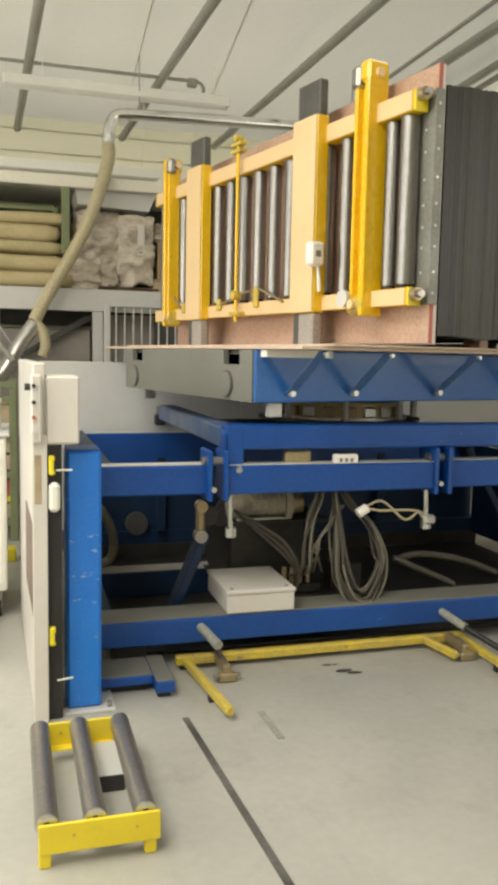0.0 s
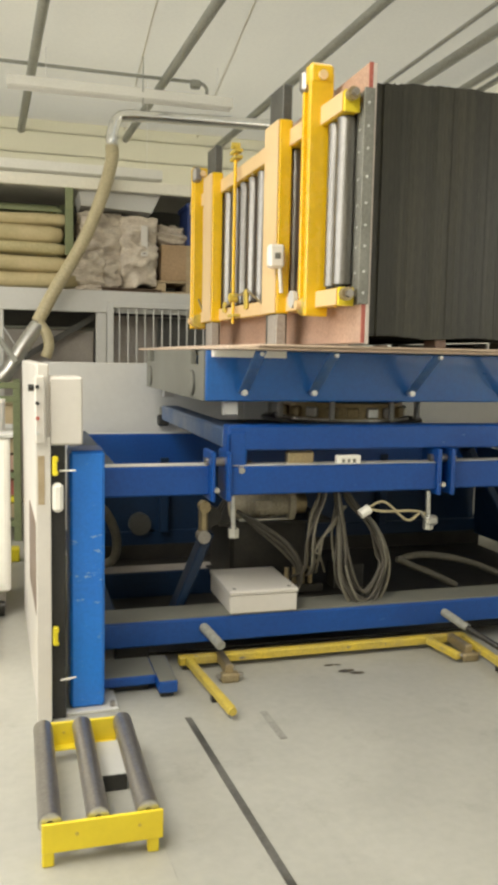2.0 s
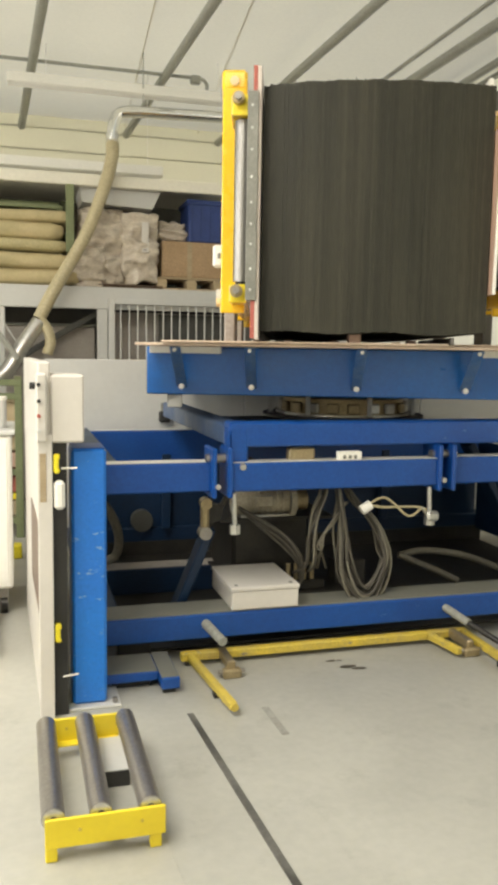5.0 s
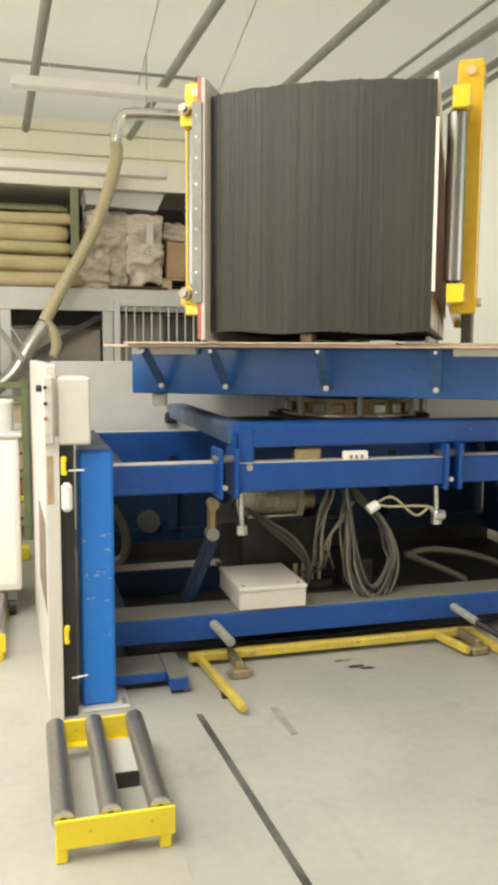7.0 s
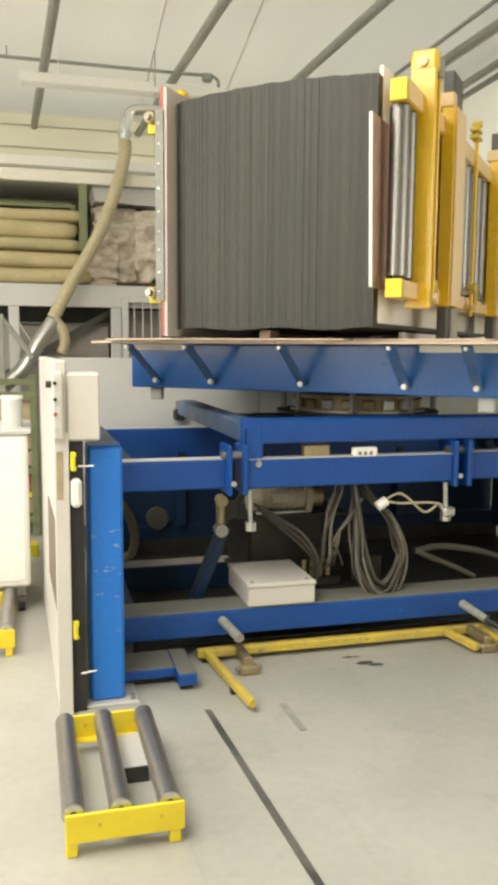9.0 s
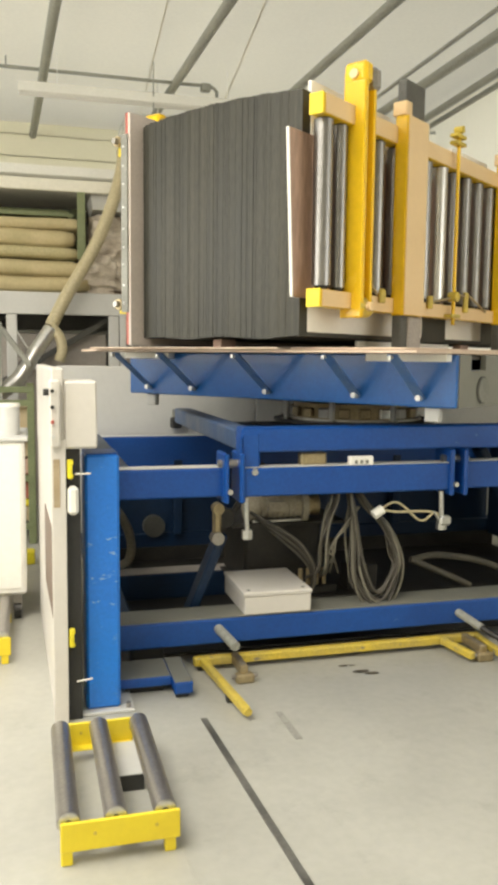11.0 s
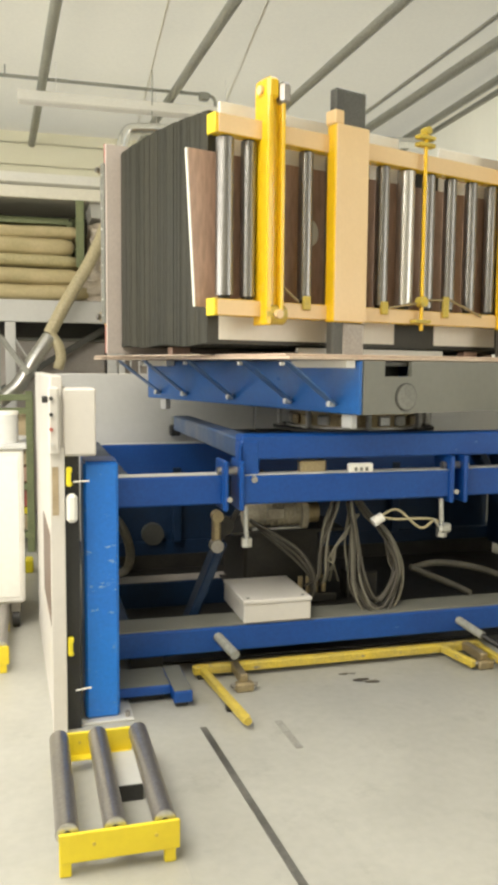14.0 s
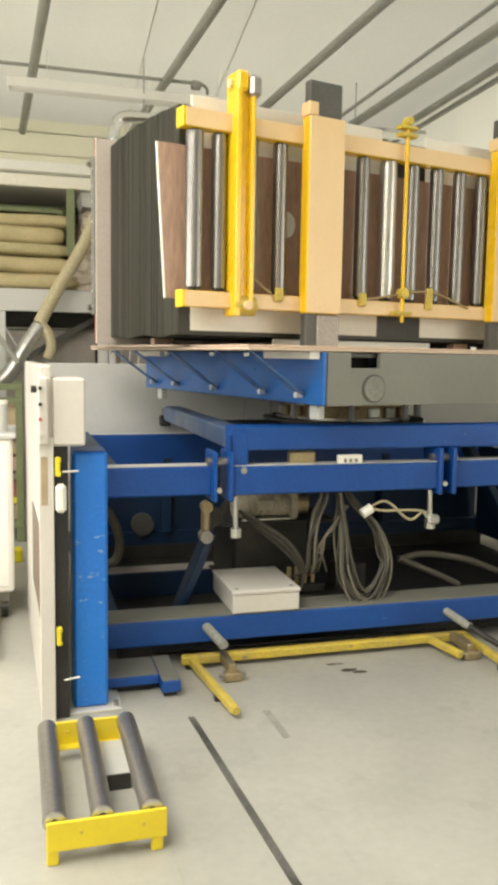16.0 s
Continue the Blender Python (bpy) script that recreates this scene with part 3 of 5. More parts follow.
# one coil of long loops that hangs from the middle beam
for k in range(11):
    e, y = random.uniform(0.0, 1.0), FB + 0.09 + 0.017 * (k % 5)
    low, wide = 0.225 + 0.11 * e * e, 1 - 0.42 * e
    c = -0.262 + random.uniform(-0.012, 0.012)
    loop = [(-0.40 + random.uniform(-0.03, 0.03), y + 0.10, 0.95), (-0.395, y + 0.02, 0.80), (c - 0.158 * wide, y, 0.60), (c - 0.150 * wide, y - 0.02, low + 0.16),
            (c - 0.07 * wide, y - 0.03, low + 0.02), (c + 0.05 * wide, y - 0.03, low), (c + 0.155 * wide, y - 0.01, low + 0.13),
            (c + 0.160 * wide, y, 0.50), (c + 0.075 * wide, y + 0.02, 0.66), (-0.31, y + 0.05, 0.78), (-0.37, y + 0.12, 0.92)]
    loop = [(a + random.uniform(-0.012, 0.012), b + random.uniform(-0.012, 0.015), c + random.uniform(-0.012, 0.012)) for a, b, c in loop]
    part("cable", pipe(loop, random.uniform(0.0065, 0.0095), 8, 6), CABLE if k % 3 else DUSTHOSE, cables, smooth=True)
# pale hoses that fan out to the valves
for k in range(6):
    j, y = random.uniform(-0.015, 0.015), FB + 0.13 + 0.02 * (k % 3)
    pts = [(-0.475 + 0.012 * k, y + 0.08, 0.93), (-0.49 + j, y, 0.81), (-0.535 + j, y - 0.01, 0.70), (-0.58 + 0.012 * k, y - 0.02, 0.575), (-0.575 + 0.014 * k, y + 0.02, 0.43), (-0.605 + 0.026 * k, y + 0.13, 0.36)]
    part("cable", pipe(pts, 0.0075, 8, 6), DUSTHOSE if k % 2 else CABLE, cables, smooth=True)
for k in range(3):
    pts = [(-0.36 + 0.01 * k, FB + 0.16, 0.76), (-0.42, FB + 0.14, 0.655 + 0.012 * k), (-0.48 - 0.02 * k, FB + 0.13, 0.60 - 0.03 * k), (-0.49, FB + 0.15, 0.50), (-0.52 + 0.05 * k, FB + 0.25, 0.38)]
    part("cable", pipe(pts, 0.0065, 8, 6), DUSTHOSE, cables, smooth=True)
for k in range(3):
    y = FB + 0.16 + 0.03 * k
    part("cable", pipe([(-0.90, y + 0.14, 0.72), (-0.80, y + 0.05, 0.665 - 0.02 * k), (-0.68, y, 0.58 - 0.03 * k), (-0.60, y, 0.47 - 0.02 * k), (-0.575, y + 0.03, 0.36), (-0.59 + 0.02 * k, y + 0.06, 0.285)], 0.009, 8, 6), CABLE, cables, smooth=True)
for dz in (0, 0.05):
    part("cable", pipe([(-0.28, FB + 0.04, 0.765), (-0.18, FB + 0.03, 0.80 - dz), (-0.05, FB + 0.02, 0.70 + dz), (0.03, FB + 0.01, 0.74), (0.07, FB - 0.02, 0.70)], 0.007, 8, 6), HOSE, cables, smooth=True)
part("plug", rod((-0.32, FB + 0.02, 0.74), (-0.27, FB + 0.02, 0.77), 0.026, 14), WHITE, cables, "white round plug", smooth=True)
part("tap", block((0.03, 0.10, FB - 0.05, FB, 0.68, 0.73), bevel=0.012), ZINC, cables, "metal tap")
part("tap_lever", bar((0.03, FB - 0.03, 0.71), (-0.01, FB - 0.05, 0.76), 0.012, 0.012), ZINC, cables)
part("hose", pipe([(-1.58, 0.06, 0.64), (-1.52, 0.05, 0.585), (-1.465, 0.05, 0.48), (-1.445, 0.05, 0.375), (-1.465, 0.05, 0.285), (-1.53, 0.05, 0.245)], 0.028, 10, 6), DUSTHOSE, cables, "dusty grey hose", smooth=True)
part("hose", pipe([(0.30, -0.28, 0.275), (0.42, -0.30, 0.222), (0.56, -0.32, 0.162), (0.70, -0.34, 0.095)], 0.022, 10, 6), DUSTHOSE, cables, smooth=True)
part("hose", pipe([(0.31, -0.26, 0.262), (0.45, -0.26, 0.288), (0.60, -0.27, 0.278), (0.80, -0.29, 0.237), (1.03, -0.31, 0.15)], 0.022, 10, 6), DUSTHOSE, cables, smooth=True)

jb = thing("junction_box", "white rectangular steel box lying on the lower beam", "electrical box")
part("box_body", block((-1.02, -0.665, FB - 0.005, FB + 0.42, 0.26, 0.355), bevel=0.006), WHITEPAINT, jb)
part("lid", block((-1.025, -0.66, FB - 0.01, FB + 0.425, 0.356, 0.378), bevel=0.005), WHITEPAINT, jb)
for x in (-0.99, -0.70):
    part("lid_screw", rod((x, FB + 0.03, 0.378), (x, FB + 0.03, 0.381), 0.01, 10), GREY, jb)

# corner post with its shoe
post = thing("corner_post", "scuffed blue square steel post on the floor", "post")
part("post_tube", block((-1.825, -1.678, -1.464, -1.27, 0.012, 1.135), bevel=0.012), POSTBLUE, post)
part("base_plate", block((-1.90, -1.62, -1.50, -1.18, 0, 0.012), bevel=0.003), PANELGREY, post, "pale grey base plate")
for x in (-1.87, -1.645):
    part("anchor_bolt", rod((x, -1.47, 0.012), (x, -1.47, 0.035), 0.012, 6), FLOORSTEEL, post)
part("cap", block((-1.82, -1.683, -1.46, -1.275, 1.135, 1.139), bevel=0.001), BLUE, post)

foot = thing("outrigger", "blue flat steel outrigger with dusty top on the floor", "machine foot")
part("arm", block((-1.67, -1.43, -1.335, -1.10, 0.035, 0.078), bevel=0.005), BLUE, foot)
part("toe", block((-1.43, -1.345, -1.425, -1.10, 0.025, 0.079), bevel=0.005), BLUE, foot)
part("dusty_top", block((-1.665, -1.435, -1.33, -1.105, 0.079, 0.082), bevel=0.001), GREY, foot, "dusty grey top")
part("dusty_top", block((-1.43, -1.35, -1.42, -1.105, 0.080, 0.083), bevel=0.001), GREY, foot, "dusty grey top")
part("pad", block((-1.64, -1.46, -1.3, -1.14, 0, 0.035), bevel=0.002), RUBBER, foot)
part("pad", block((-1.42, -1.36, -1.40, -1.14, 0, 0.025), bevel=0.002), RUBBER, foot)

# white guard sheet beside the post, with the operating boxes
guard = thing("guard_panel", "white sheet metal guard panel standing beside the post", "guard panel", MACHINE @ pose(-1.93, -1.54, 0, 0, 0, 1.5))
part("sheet", block((-0.03, 0.02, 0.0, 1.55, 0.0, 1.50), bevel=0.006), WHITEPAINT, guard)
part("edge_profile", block((-0.035, 0.025, -0.012, 0.0, 0.0, 1.21), bevel=0.004), WHITEPAINT, guard)
part("inlay", block((-0.034, -0.029, 0.04, 0.66, 0.45, 0.83), bevel=0.001), INLAY, guard, "dark brown inlay sheet")
part("dark_channel", block((0.022, 0.085, 0.02, 0.10, 0.0, 1.22), bevel=0.003), RUBBER, guard, "black channel behind the edge")
for z in (0.369, 1.086):
    s = part("sensor", block((0.03, 0.055, -0.012, 0.02, z - 0.04, z + 0.04), bevel=0.006), SIGNAL, guard, "yellow safety sensor")
    part("sensor_lens", block((0.05, 0.058, -0.016, -0.011, z - 0.02, z + 0.02), bevel=0.001), RUBBER, s)
    part("wire", rod((0.06, -0.005, z - (0.02 if z > 1 else 0.19)), (0.125, 0.0, z - (0.02 if z > 1 else 0.185)), 0.004, 8), WHITE, guard)
part("connector", block((0.03, 0.075, -0.02, 0.03, 0.895, 1.015), bevel=0.014), WHITE, guard, "white plastic connector housing")
part("notice", block((-0.026, 0.0, -0.0145, -0.0125, 0.93, 1.13), bevel=0), WOOD, guard, "faded yellow notice")
cbx = part("control_box", block((0.02, 0.155, 0.0, 0.22, 1.17, 1.45), bevel=0.008), WHITEPAINT, guard, "white steel control box")
part("box_door", block((0.026, 0.149, -0.006, 0.0, 1.178, 1.442), bevel=0.003), WHITEPAINT, cbx)
pan = part("button_box", block((-0.04, 0.004, -0.04, 0.0, 1.18, 1.455), bevel=0.008), WHITEPAINT, guard, "slim white button box")
for z, mt in ((1.41, RUBBER), (1.345, RUBBER), (1.285, RED), (1.225, PANELGREY)):
    part("button", rod((-0.028, -0.055, z), (-0.028, -0.04, z), 0.008, 12), mt, pan)
part("knob", rod((-0.062, -0.02, 1.405), (-0.04, -0.02, 1.405), 0.014, 12), RUBBER, pan)

rear = thing("rear_guard", "light grey smooth guard panel behind the lift", "guard panel")
for k, (x0, x1) in enumerate(((-1.85, -0.35), (-0.345, 1.15), (1.155, 2.3))):
    part("panel_sheet", block((x0, x1, 1.12, 1.15, 0.05, 1.48), bevel=0.006), PANELGREY, rear)
    part("panel_post", block((x0, x0 + 0.05, 1.151, 1.2, 0.0, 1.47), bevel=0.004), PANELGREY, rear)
part("switch", block((-1.02, -0.94, 1.05, 1.12, 1.02, 1.10), bevel=0.01), RUBBER, rear, "dark rotary switch")
part("switch_stem", rod((-0.98, 1.1, 1.09), (-0.98, 1.1, 1.16), 0.025, 12), GREY, rear)

# yellow frame on the floor before the lift
yf = thing("floor_frame", "worn yellow steel tube frame lying on the floor", "floor frame")
part("cross_tube", block((-1.28, 0.31, -1.125, -1.08, 0.025, 0.068), bevel=0.006), OLDYELLOW, yf)
part("side_tube", bar((-1.235, -1.125, 0.05), (-1.165, -1.70, 0.04), 0.034, 0.040, 0.006), OLDYELLOW, yf)
part("side_tube", bar((0.285, -1.125, 0.05), (0.27, -1.95, 0.04), 0.034, 0.040, 0.006), OLDYELLOW, yf)
part("inner_tube", bar((0.075, -1.125, 0.05), (0.13, -1.35, 0.04), 0.034, 0.040, 0.006), OLDYELLOW, yf)
for x, y in ((-1.07, -1.30), (0.21, -1.32)):
    j = part("hinge_block", block((x - 0.045, x + 0.045, y - 0.025, y + 0.025, 0.0, 0.045), bevel=0.008), BRASS, yf, "rusty hinge block")
    part("pin", rod((x - 0.065, y, 0.03), (x + 0.065, y, 0.03), 0.011, 10), FLOORSTEEL, j)
    part("lug", block((x - 0.02, x + 0.02, y, y + 0.20, 0.03, 0.08), bevel=0.006), BRASS, j)
part("tube_end", rod((-1.165, -1.70, 0.04), (-1.163, -1.715, 0.04), 0.018, 10), OLDYELLOW, yf)
for x, y in ((-1.24, -1.10), (0.28, -1.10), (-1.19, -1.5), (0.277, -1.5)):
    part("tube_foot", block((x - 0.018, x + 0.018, y - 0.018, y + 0.018, 0, 0.03), bevel=0.002), GREASE, yf)

# first a steel rail let into the concrete, then a faint smear
for k, (p, q, w) in enumerate((((-1.343, -1.64, 0.0015), (-1.248, -3.2, 0.0015), 0.027), ((-1.012, -1.66, 0.0015), (-1.003, -1.92, 0.0015), 0.03))):
    s = part("floor_rail", bar(p, q, w, 0.004, 0.0), RAIL if k == 0 else SMEAR)
    s.matrix_world = MACHINE
    tagged(s, "dark worn strip along the concrete floor", "floor rail", kind="structure")
for p, q in (((-1.60, -2.50, 0.0008), (-1.52, -4.0, 0.0008)),):
    s = part("floor_joint", bar(p, q, 0.005, 0.0025, 0.0), CONCRETE)
    s.matrix_world = MACHINE
    tagged(s, "thin dirty joint in the concrete floor", "floor joint", kind="structure")
for x, y, w in ((-0.47, -1.31, 0.03), (-0.43, -1.345, 0.026), (-0.53, -1.22, 0.018), (-0.485, -1.225, 0.012)):
    bm = bmesh.new()
    ring = [bm.verts.new((x + w * 1.6 * math.cos(a) * random.uniform(0.8, 1.15), y + w * 0.7 * math.sin(a) * random.uniform(0.7, 1.2), 0.002)) for a in [2 * math.pi * i / 14 for i in range(14)]]
    bm.faces.new(ring)
    s = part("oil_spot", bm, OIL)
    s.matrix_world = MACHINE
    tagged(s, "dark oil spot on the concrete floor", "oil spot", kind="structure")


# floor roller sections
def roller_section(m):
    r = thing("roller_section", "short floor conveyor section with three steel rollers and yellow ends", "roller conveyor", m, group="floor roller sections")
    for y, x0, x1 in ((0.0, 0.006, 0.375), (0.685, 0.03, 0.31)):
        e = part("end_plate", block((x0, x1, y, y + 0.012, 0.045, 0.140), bevel=0.012), LEMON, r, "bright yellow end plate")
        part("flange", block((x0 + 0.005, x1 - 0.005, y + (0.012 if y == 0 else -0.04), y + (0.052 if y == 0 else 0.0), 0.045, 0.053), bevel=0.002), LEMON, e)
        for x in (0.11, 0.30):
            part("plate_bolt", rod((x, y - 0.004, 0.1), (x, y, 0.1), 0.006, 6), OLDYELLOW, e)
    for x in (0.032, 0.176, 0.330):
        q = part("roller", rod((x, 0.022, 0.130), (x, 0.665, 0.130), 0.036, 28), FLOORSTEEL, r, "dull grey steel roller", smooth=True)
        part("axle", rod((x, 0.010, 0.130), (x, 0.686, 0.130), 0.012, 12), GREASE, q)
        part("rim", rod((x, 0.016, 0.130), (x, 0.023, 0.130), 0.034, 28), ZINC, q)
        part("rim", rod((x, 0.664, 0.130), (x, 0.672, 0.130), 0.034, 28), ZINC, q)
    for x in (0.025, 0.345):
        for y in (0.004, 0.66):
            part("leg", block((x - 0.018, x + 0.018, y, y + 0.03, 0.0, 0.05), bevel=0.004), LEMON, r)
    part("middle_shelf", block((0.225, 0.315, 0.40, 0.66, 0.05, 0.058), bevel=0.002), PANELGREY, r, "grey sheet between the rollers")
    part("sheet_edge", block((0.225, 0.315, 0.392, 0.40, 0.0, 0.058), bevel=0.001), RUBBER, r, "black rubber edge")
    return r


sec = roller_section(MACHINE @ pose(-1.985, -2.546, 0))
copy_thing(sec, MACHINE @ pose(-2.53, -0.80, 0))

# ---- background: rack, goods, ducts and lamps ----
RB = 3.30              # front of the rack
rack = thing("storage_rack", "large storage rack with pale steel beams and green uprights", "rack")
part("shelf_beam", block((-4.2, 1.4, RB, RB + 0.06, 1.95, 2.165), bevel=0.006), PANELGREY, rack, "pale grey shelf beam")
part("shelf_deck", block((-4.2, 1.4, RB + 0.06, RB + 1.3, 2.10, 2.16), bevel=0.003), PANELGREY, rack)
part("top_beam", block((-4.2, 1.4, RB, RB + 0.08, 3.13, 3.24), bevel=0.006), CREAM, rack, "cream top beam")
part("top_deck", block((-4.2, 1.4, RB + 0.08, RB + 1.3, 3.18, 3.23), bevel=0.003), CREAM, rack)
# sheet added behind the goods; its dark tone stands for shade
part("back_sheet", block((-4.2, 1.4, RB + 1.31, RB + 1.33, 0.0, 3.2), bevel=0.0), MASTGREY, rack, "dark sheet added for the shaded rack inside")
for x in (-4.15, -1.56, 1.32):
    part("upright", block((x, x + 0.08, RB + 0.0, RB + 0.019, 2.49, 3.13), bevel=0.004), GREEN, rack, "olive green upright")
    part("upright", block((x, x + 0.08, RB + 0.96, RB + 1.0, 2.165, 3.13), bevel=0.004), GREEN, rack, "olive green upright")
for x in (-4.1, -2.24, -1.26, 1.3):
    part("column", block((x, x + 0.10, RB + 0.01, RB + 0.11, 0.0, 1.949), bevel=0.006), PANELGREY, rack, "pale steel column")
part("knee_plate", bar((-2.14, RB + 0.05, 1.78), (-1.98, RB + 0.05, 1.52), 0.012, 0.12, up=(0, 1, 0)), PANELGREY, rack)
part("brace", bar((-2.6, RB + 0.3, 1.1), (-1.2, RB + 0.3, 1.95), 0.04, 0.06), MASTGREY, rack)


def soft_slab(x0, x1, y0, y1, z0, z1, seed, sag=0.012):
    """A layer of soft matting with a rounded, slightly wavy outline."""
    bm = bmesh.new()
    bmesh.ops.create_cube(bm, size=1)
    bmesh.ops.subdivide_edges(bm, edges=bm.edges, cuts=11, use_grid_fill=True)
    r = 0.48 * (z1 - z0)
    half = Vector(((x1 - x0) / 2, (y1 - y0) / 2, (z1 - z0) / 2))
    mid = Vector(((x0 + x1) / 2, (y0 + y1) / 2, (z0 + z1) / 2))
    for v in bm.verts:
        w = Vector((v.co.x * 2 * half.x, v.co.y * 2 * half.y, v.co.z * 2 * half.z))
        core = Vector([max(-h + r, min(h - r, q)) for q, h in zip(w, half)])
        d = w - core
        w = core + d.normalized() * r if d.length > r else w
        w.z += sag * noise.noise(Vector((w.x * 2.2 + seed, w.y * 3, seed)))
        w.x += 2.0 * sag * noise.noise(Vector((seed, w.y * 4, w.z * 9)))
        w.y += 1.2 * sag * noise.noise(Vector((w.x * 5, seed, w.z * 11)))
        v.co = mid + w
    return bm


def matting_bale(label, m, layers, seed):
    b = thing("matting_bale", label, "bale", m, group="bales on the rack")
    z = 0.0
    for k, (x0, x1, y0, h, material) in enumerate(layers):
        part("matting_layer", soft_slab(x0, x1, y0, 0.95, z, z + h, seed + k * 7.3), material, b, smooth=True)
        z += h * 0.97
    return b


matting_bale("bale of folded olive-beige matting on the rack", MACHINE @ pose(-3.2, RB - 0.02, 2.165),
             ((0.0, 1.76, 0.02, 0.16, BALE), (0.05, 1.72, 0.0, 0.15, BALE)), 1)
matting_bale("bale of beige boards in green wrapping on the rack", MACHINE @ pose(-3.2, RB + 0.02, 2.49),
             ((0.0, 1.68, 0.0, 0.12, GREENWRAP), (0.04, 1.62, 0.0, 0.17, BALE), (0.45, 1.73, 0.03, 0.12, BALE)), 4)
gr = thing("green_pallet_frame", "olive green steel pallet frame over the bales", "pallet frame")
part("rail", block((-3.3, -1.58, RB + 0.16, RB + 0.22, 2.915, 2.95), bevel=0.004), GREEN, gr)
part("cover", block((-3.3, -1.6, RB + 0.35, RB + 0.9, 2.95, 3.01), bevel=0.02), GREEN, gr, "olive cover sheet")
for x in (-3.3, -1.64):
    part("frame_post", block((x, x + 0.05, RB + 0.17, RB + 0.22, 2.165, 2.95), bevel=0.004), GREEN, gr)


def wrapped(label, x0, x1, y0, y1, z0, z1, material, seed):
    """A block of goods in crumpled film: many small folds with hard creases."""
    bm = bmesh.new()
    bmesh.ops.create_cube(bm, size=1)
    bmesh.ops.subdivide_edges(bm, edges=bm.edges, cuts=24, use_grid_fill=True)
    rnd = random.Random(seed)
    for v in bm.verts:
        q = v.co.copy()
        s = max(abs(q.x), abs(q.y), abs(q.z)) / max(q.length, 1e-6)
        q = q * (0.74 + 0.26 * s)
        w = Vector((q.x * (x1 - x0), q.y * (y1 - y0), q.z * (z1 - z0)))
        f1 = 1 - abs(noise.noise(Vector((w.x * 4 + w.z * 3, w.y * 4, w.z * 10 + seed)))) * 2.2
        f2 = 1 - abs(noise.noise(Vector((w.x * 9 - w.z * 5, w.y * 9, w.z * 16 - seed)))) * 2.2
        d = 0.055 * f1 + 0.03 * f2 + rnd.uniform(-0.004, 0.004) - 0.03
        v.co = w + w.normalized() * d + Vector(((x0 + x1) / 2, (y0 + y1) / 2, (z0 + z1) / 2))
        v.co.z = max(v.co.z, z0 + 0.004)
    t = thing("wrapped_bale", label, "wrapped bale", group="wrapped bales")
    part("wrap", bm, material, t, smooth=True)
    return t


wrapped("tall bale in crumpled grey plastic film on the rack", -1.42, -0.98, RB + 0.08, RB + 0.95, 2.20, 2.95, TARP, 3)
wrapped("square bale in dusty plastic film on the rack", -1.02, -0.64, RB + 0.05, RB + 0.95, 2.20, 2.93, TARP, 8)
wrapped("loose heap of torn plastic film beside the bales", -1.50, -1.18, RB + 0.04, RB + 0.55, 2.166, 2.56, TARP, 21)
wrapped("small bundle in crumpled plastic film on the carton", -0.62, -0.33, RB + 0.2, RB + 0.7, 2.665, 2.86, TARP, 12)
bp = thing("goods_pallet", "dark wooden pallet under the wrapped bales", "pallet")
for z0, z1 in ((2.166, 2.180), (2.188, 2.20)):
    part("board", block((-1.34, -0.60, RB + 0.06, RB + 0.9, z0, z1), bevel=0.002), PLANK, bp)
for x0, x1, z0, z1, y in ((-0.82, -0.75, 2.52, 2.82, 0.035),):
    sheet = thing("paper_label", "creased white paper strip on a wrapped bale", "label")
    part("paper", block((x0, x1, RB + y - 0.012, RB + y, z0, z1), bevel=0.004), WHITEPAINT, sheet)
    part("print_bar", block((x0 + 0.015, x1 - 0.02, RB + y - 0.0145, RB + y - 0.0115, z0 + 0.02, z0 + 0.035), bevel=0), PLATE, sheet)
dc = thing("storage_box", "dusty brown storage box under the rack", "box")
part("box_body", block((-2.9, -1.25, RB + 0.4, RB + 1.2, 0.0, 1.78), bevel=0.01), PLATE, dc)
part("box_lid", block((-2.92, -1.23, RB + 0.38, RB + 1.22, 1.78, 1.81), bevel=0.006), GREY, dc)
carton = thing("carton", "brown cardboard carton on a pallet", "carton")
part("carton_body", block((-0.60, 0.02, RB + 0.12, RB + 0.8, 2.30, 2.66), bevel=0.008), CARD, carton)
part("tape", block((-0.34, -0.29, RB + 0.115, RB + 0.12, 2.30, 2.66), bevel=0), WOOD, carton)
pal = thing("pallet", "worn wooden pallet on the rack shelf", "pallet")
for z0, z1 in ((2.166, 2.186), (2.275, 2.297)):
    for y in (0.1, 0.35, 0.62):
        part("board", block((-0.66, 0.05, RB + y, RB + y + 0.1, z0, z1), bevel=0.003), WOOD, pal)
for x in (-0.65, -0.34, -0.06):
    part("pallet_block", block((x, x + 0.1, RB + 0.11, RB + 0.7, 2.187, 2.274), bevel=0.004), WOOD, pal)
crate = thing("plastic_crate", "dark blue plastic crate on the carton", "crate")
part("crate_body", block((-0.32, 0.05, RB + 0.14, RB + 0.6, 2.665, 3.06), bevel=0.01), BLUEPLASTIC, crate)
part("crate_rim", block((-0.34, 0.07, RB + 0.12, RB + 0.62, 3.04, 3.09), bevel=0.008), BLUEPLASTIC, crate)
for k in range(4):
    part("rib", block((-0.30 + 0.1 * k, -0.285 + 0.1 * k, RB + 0.128, RB + 0.14, 2.68, 3.04), bevel=0.002), BLUEPLASTIC, crate)
hopper = thing("hopper_tray", "grey sheet metal tray hanging under the rack top", "tray")
bm = bmesh.new()
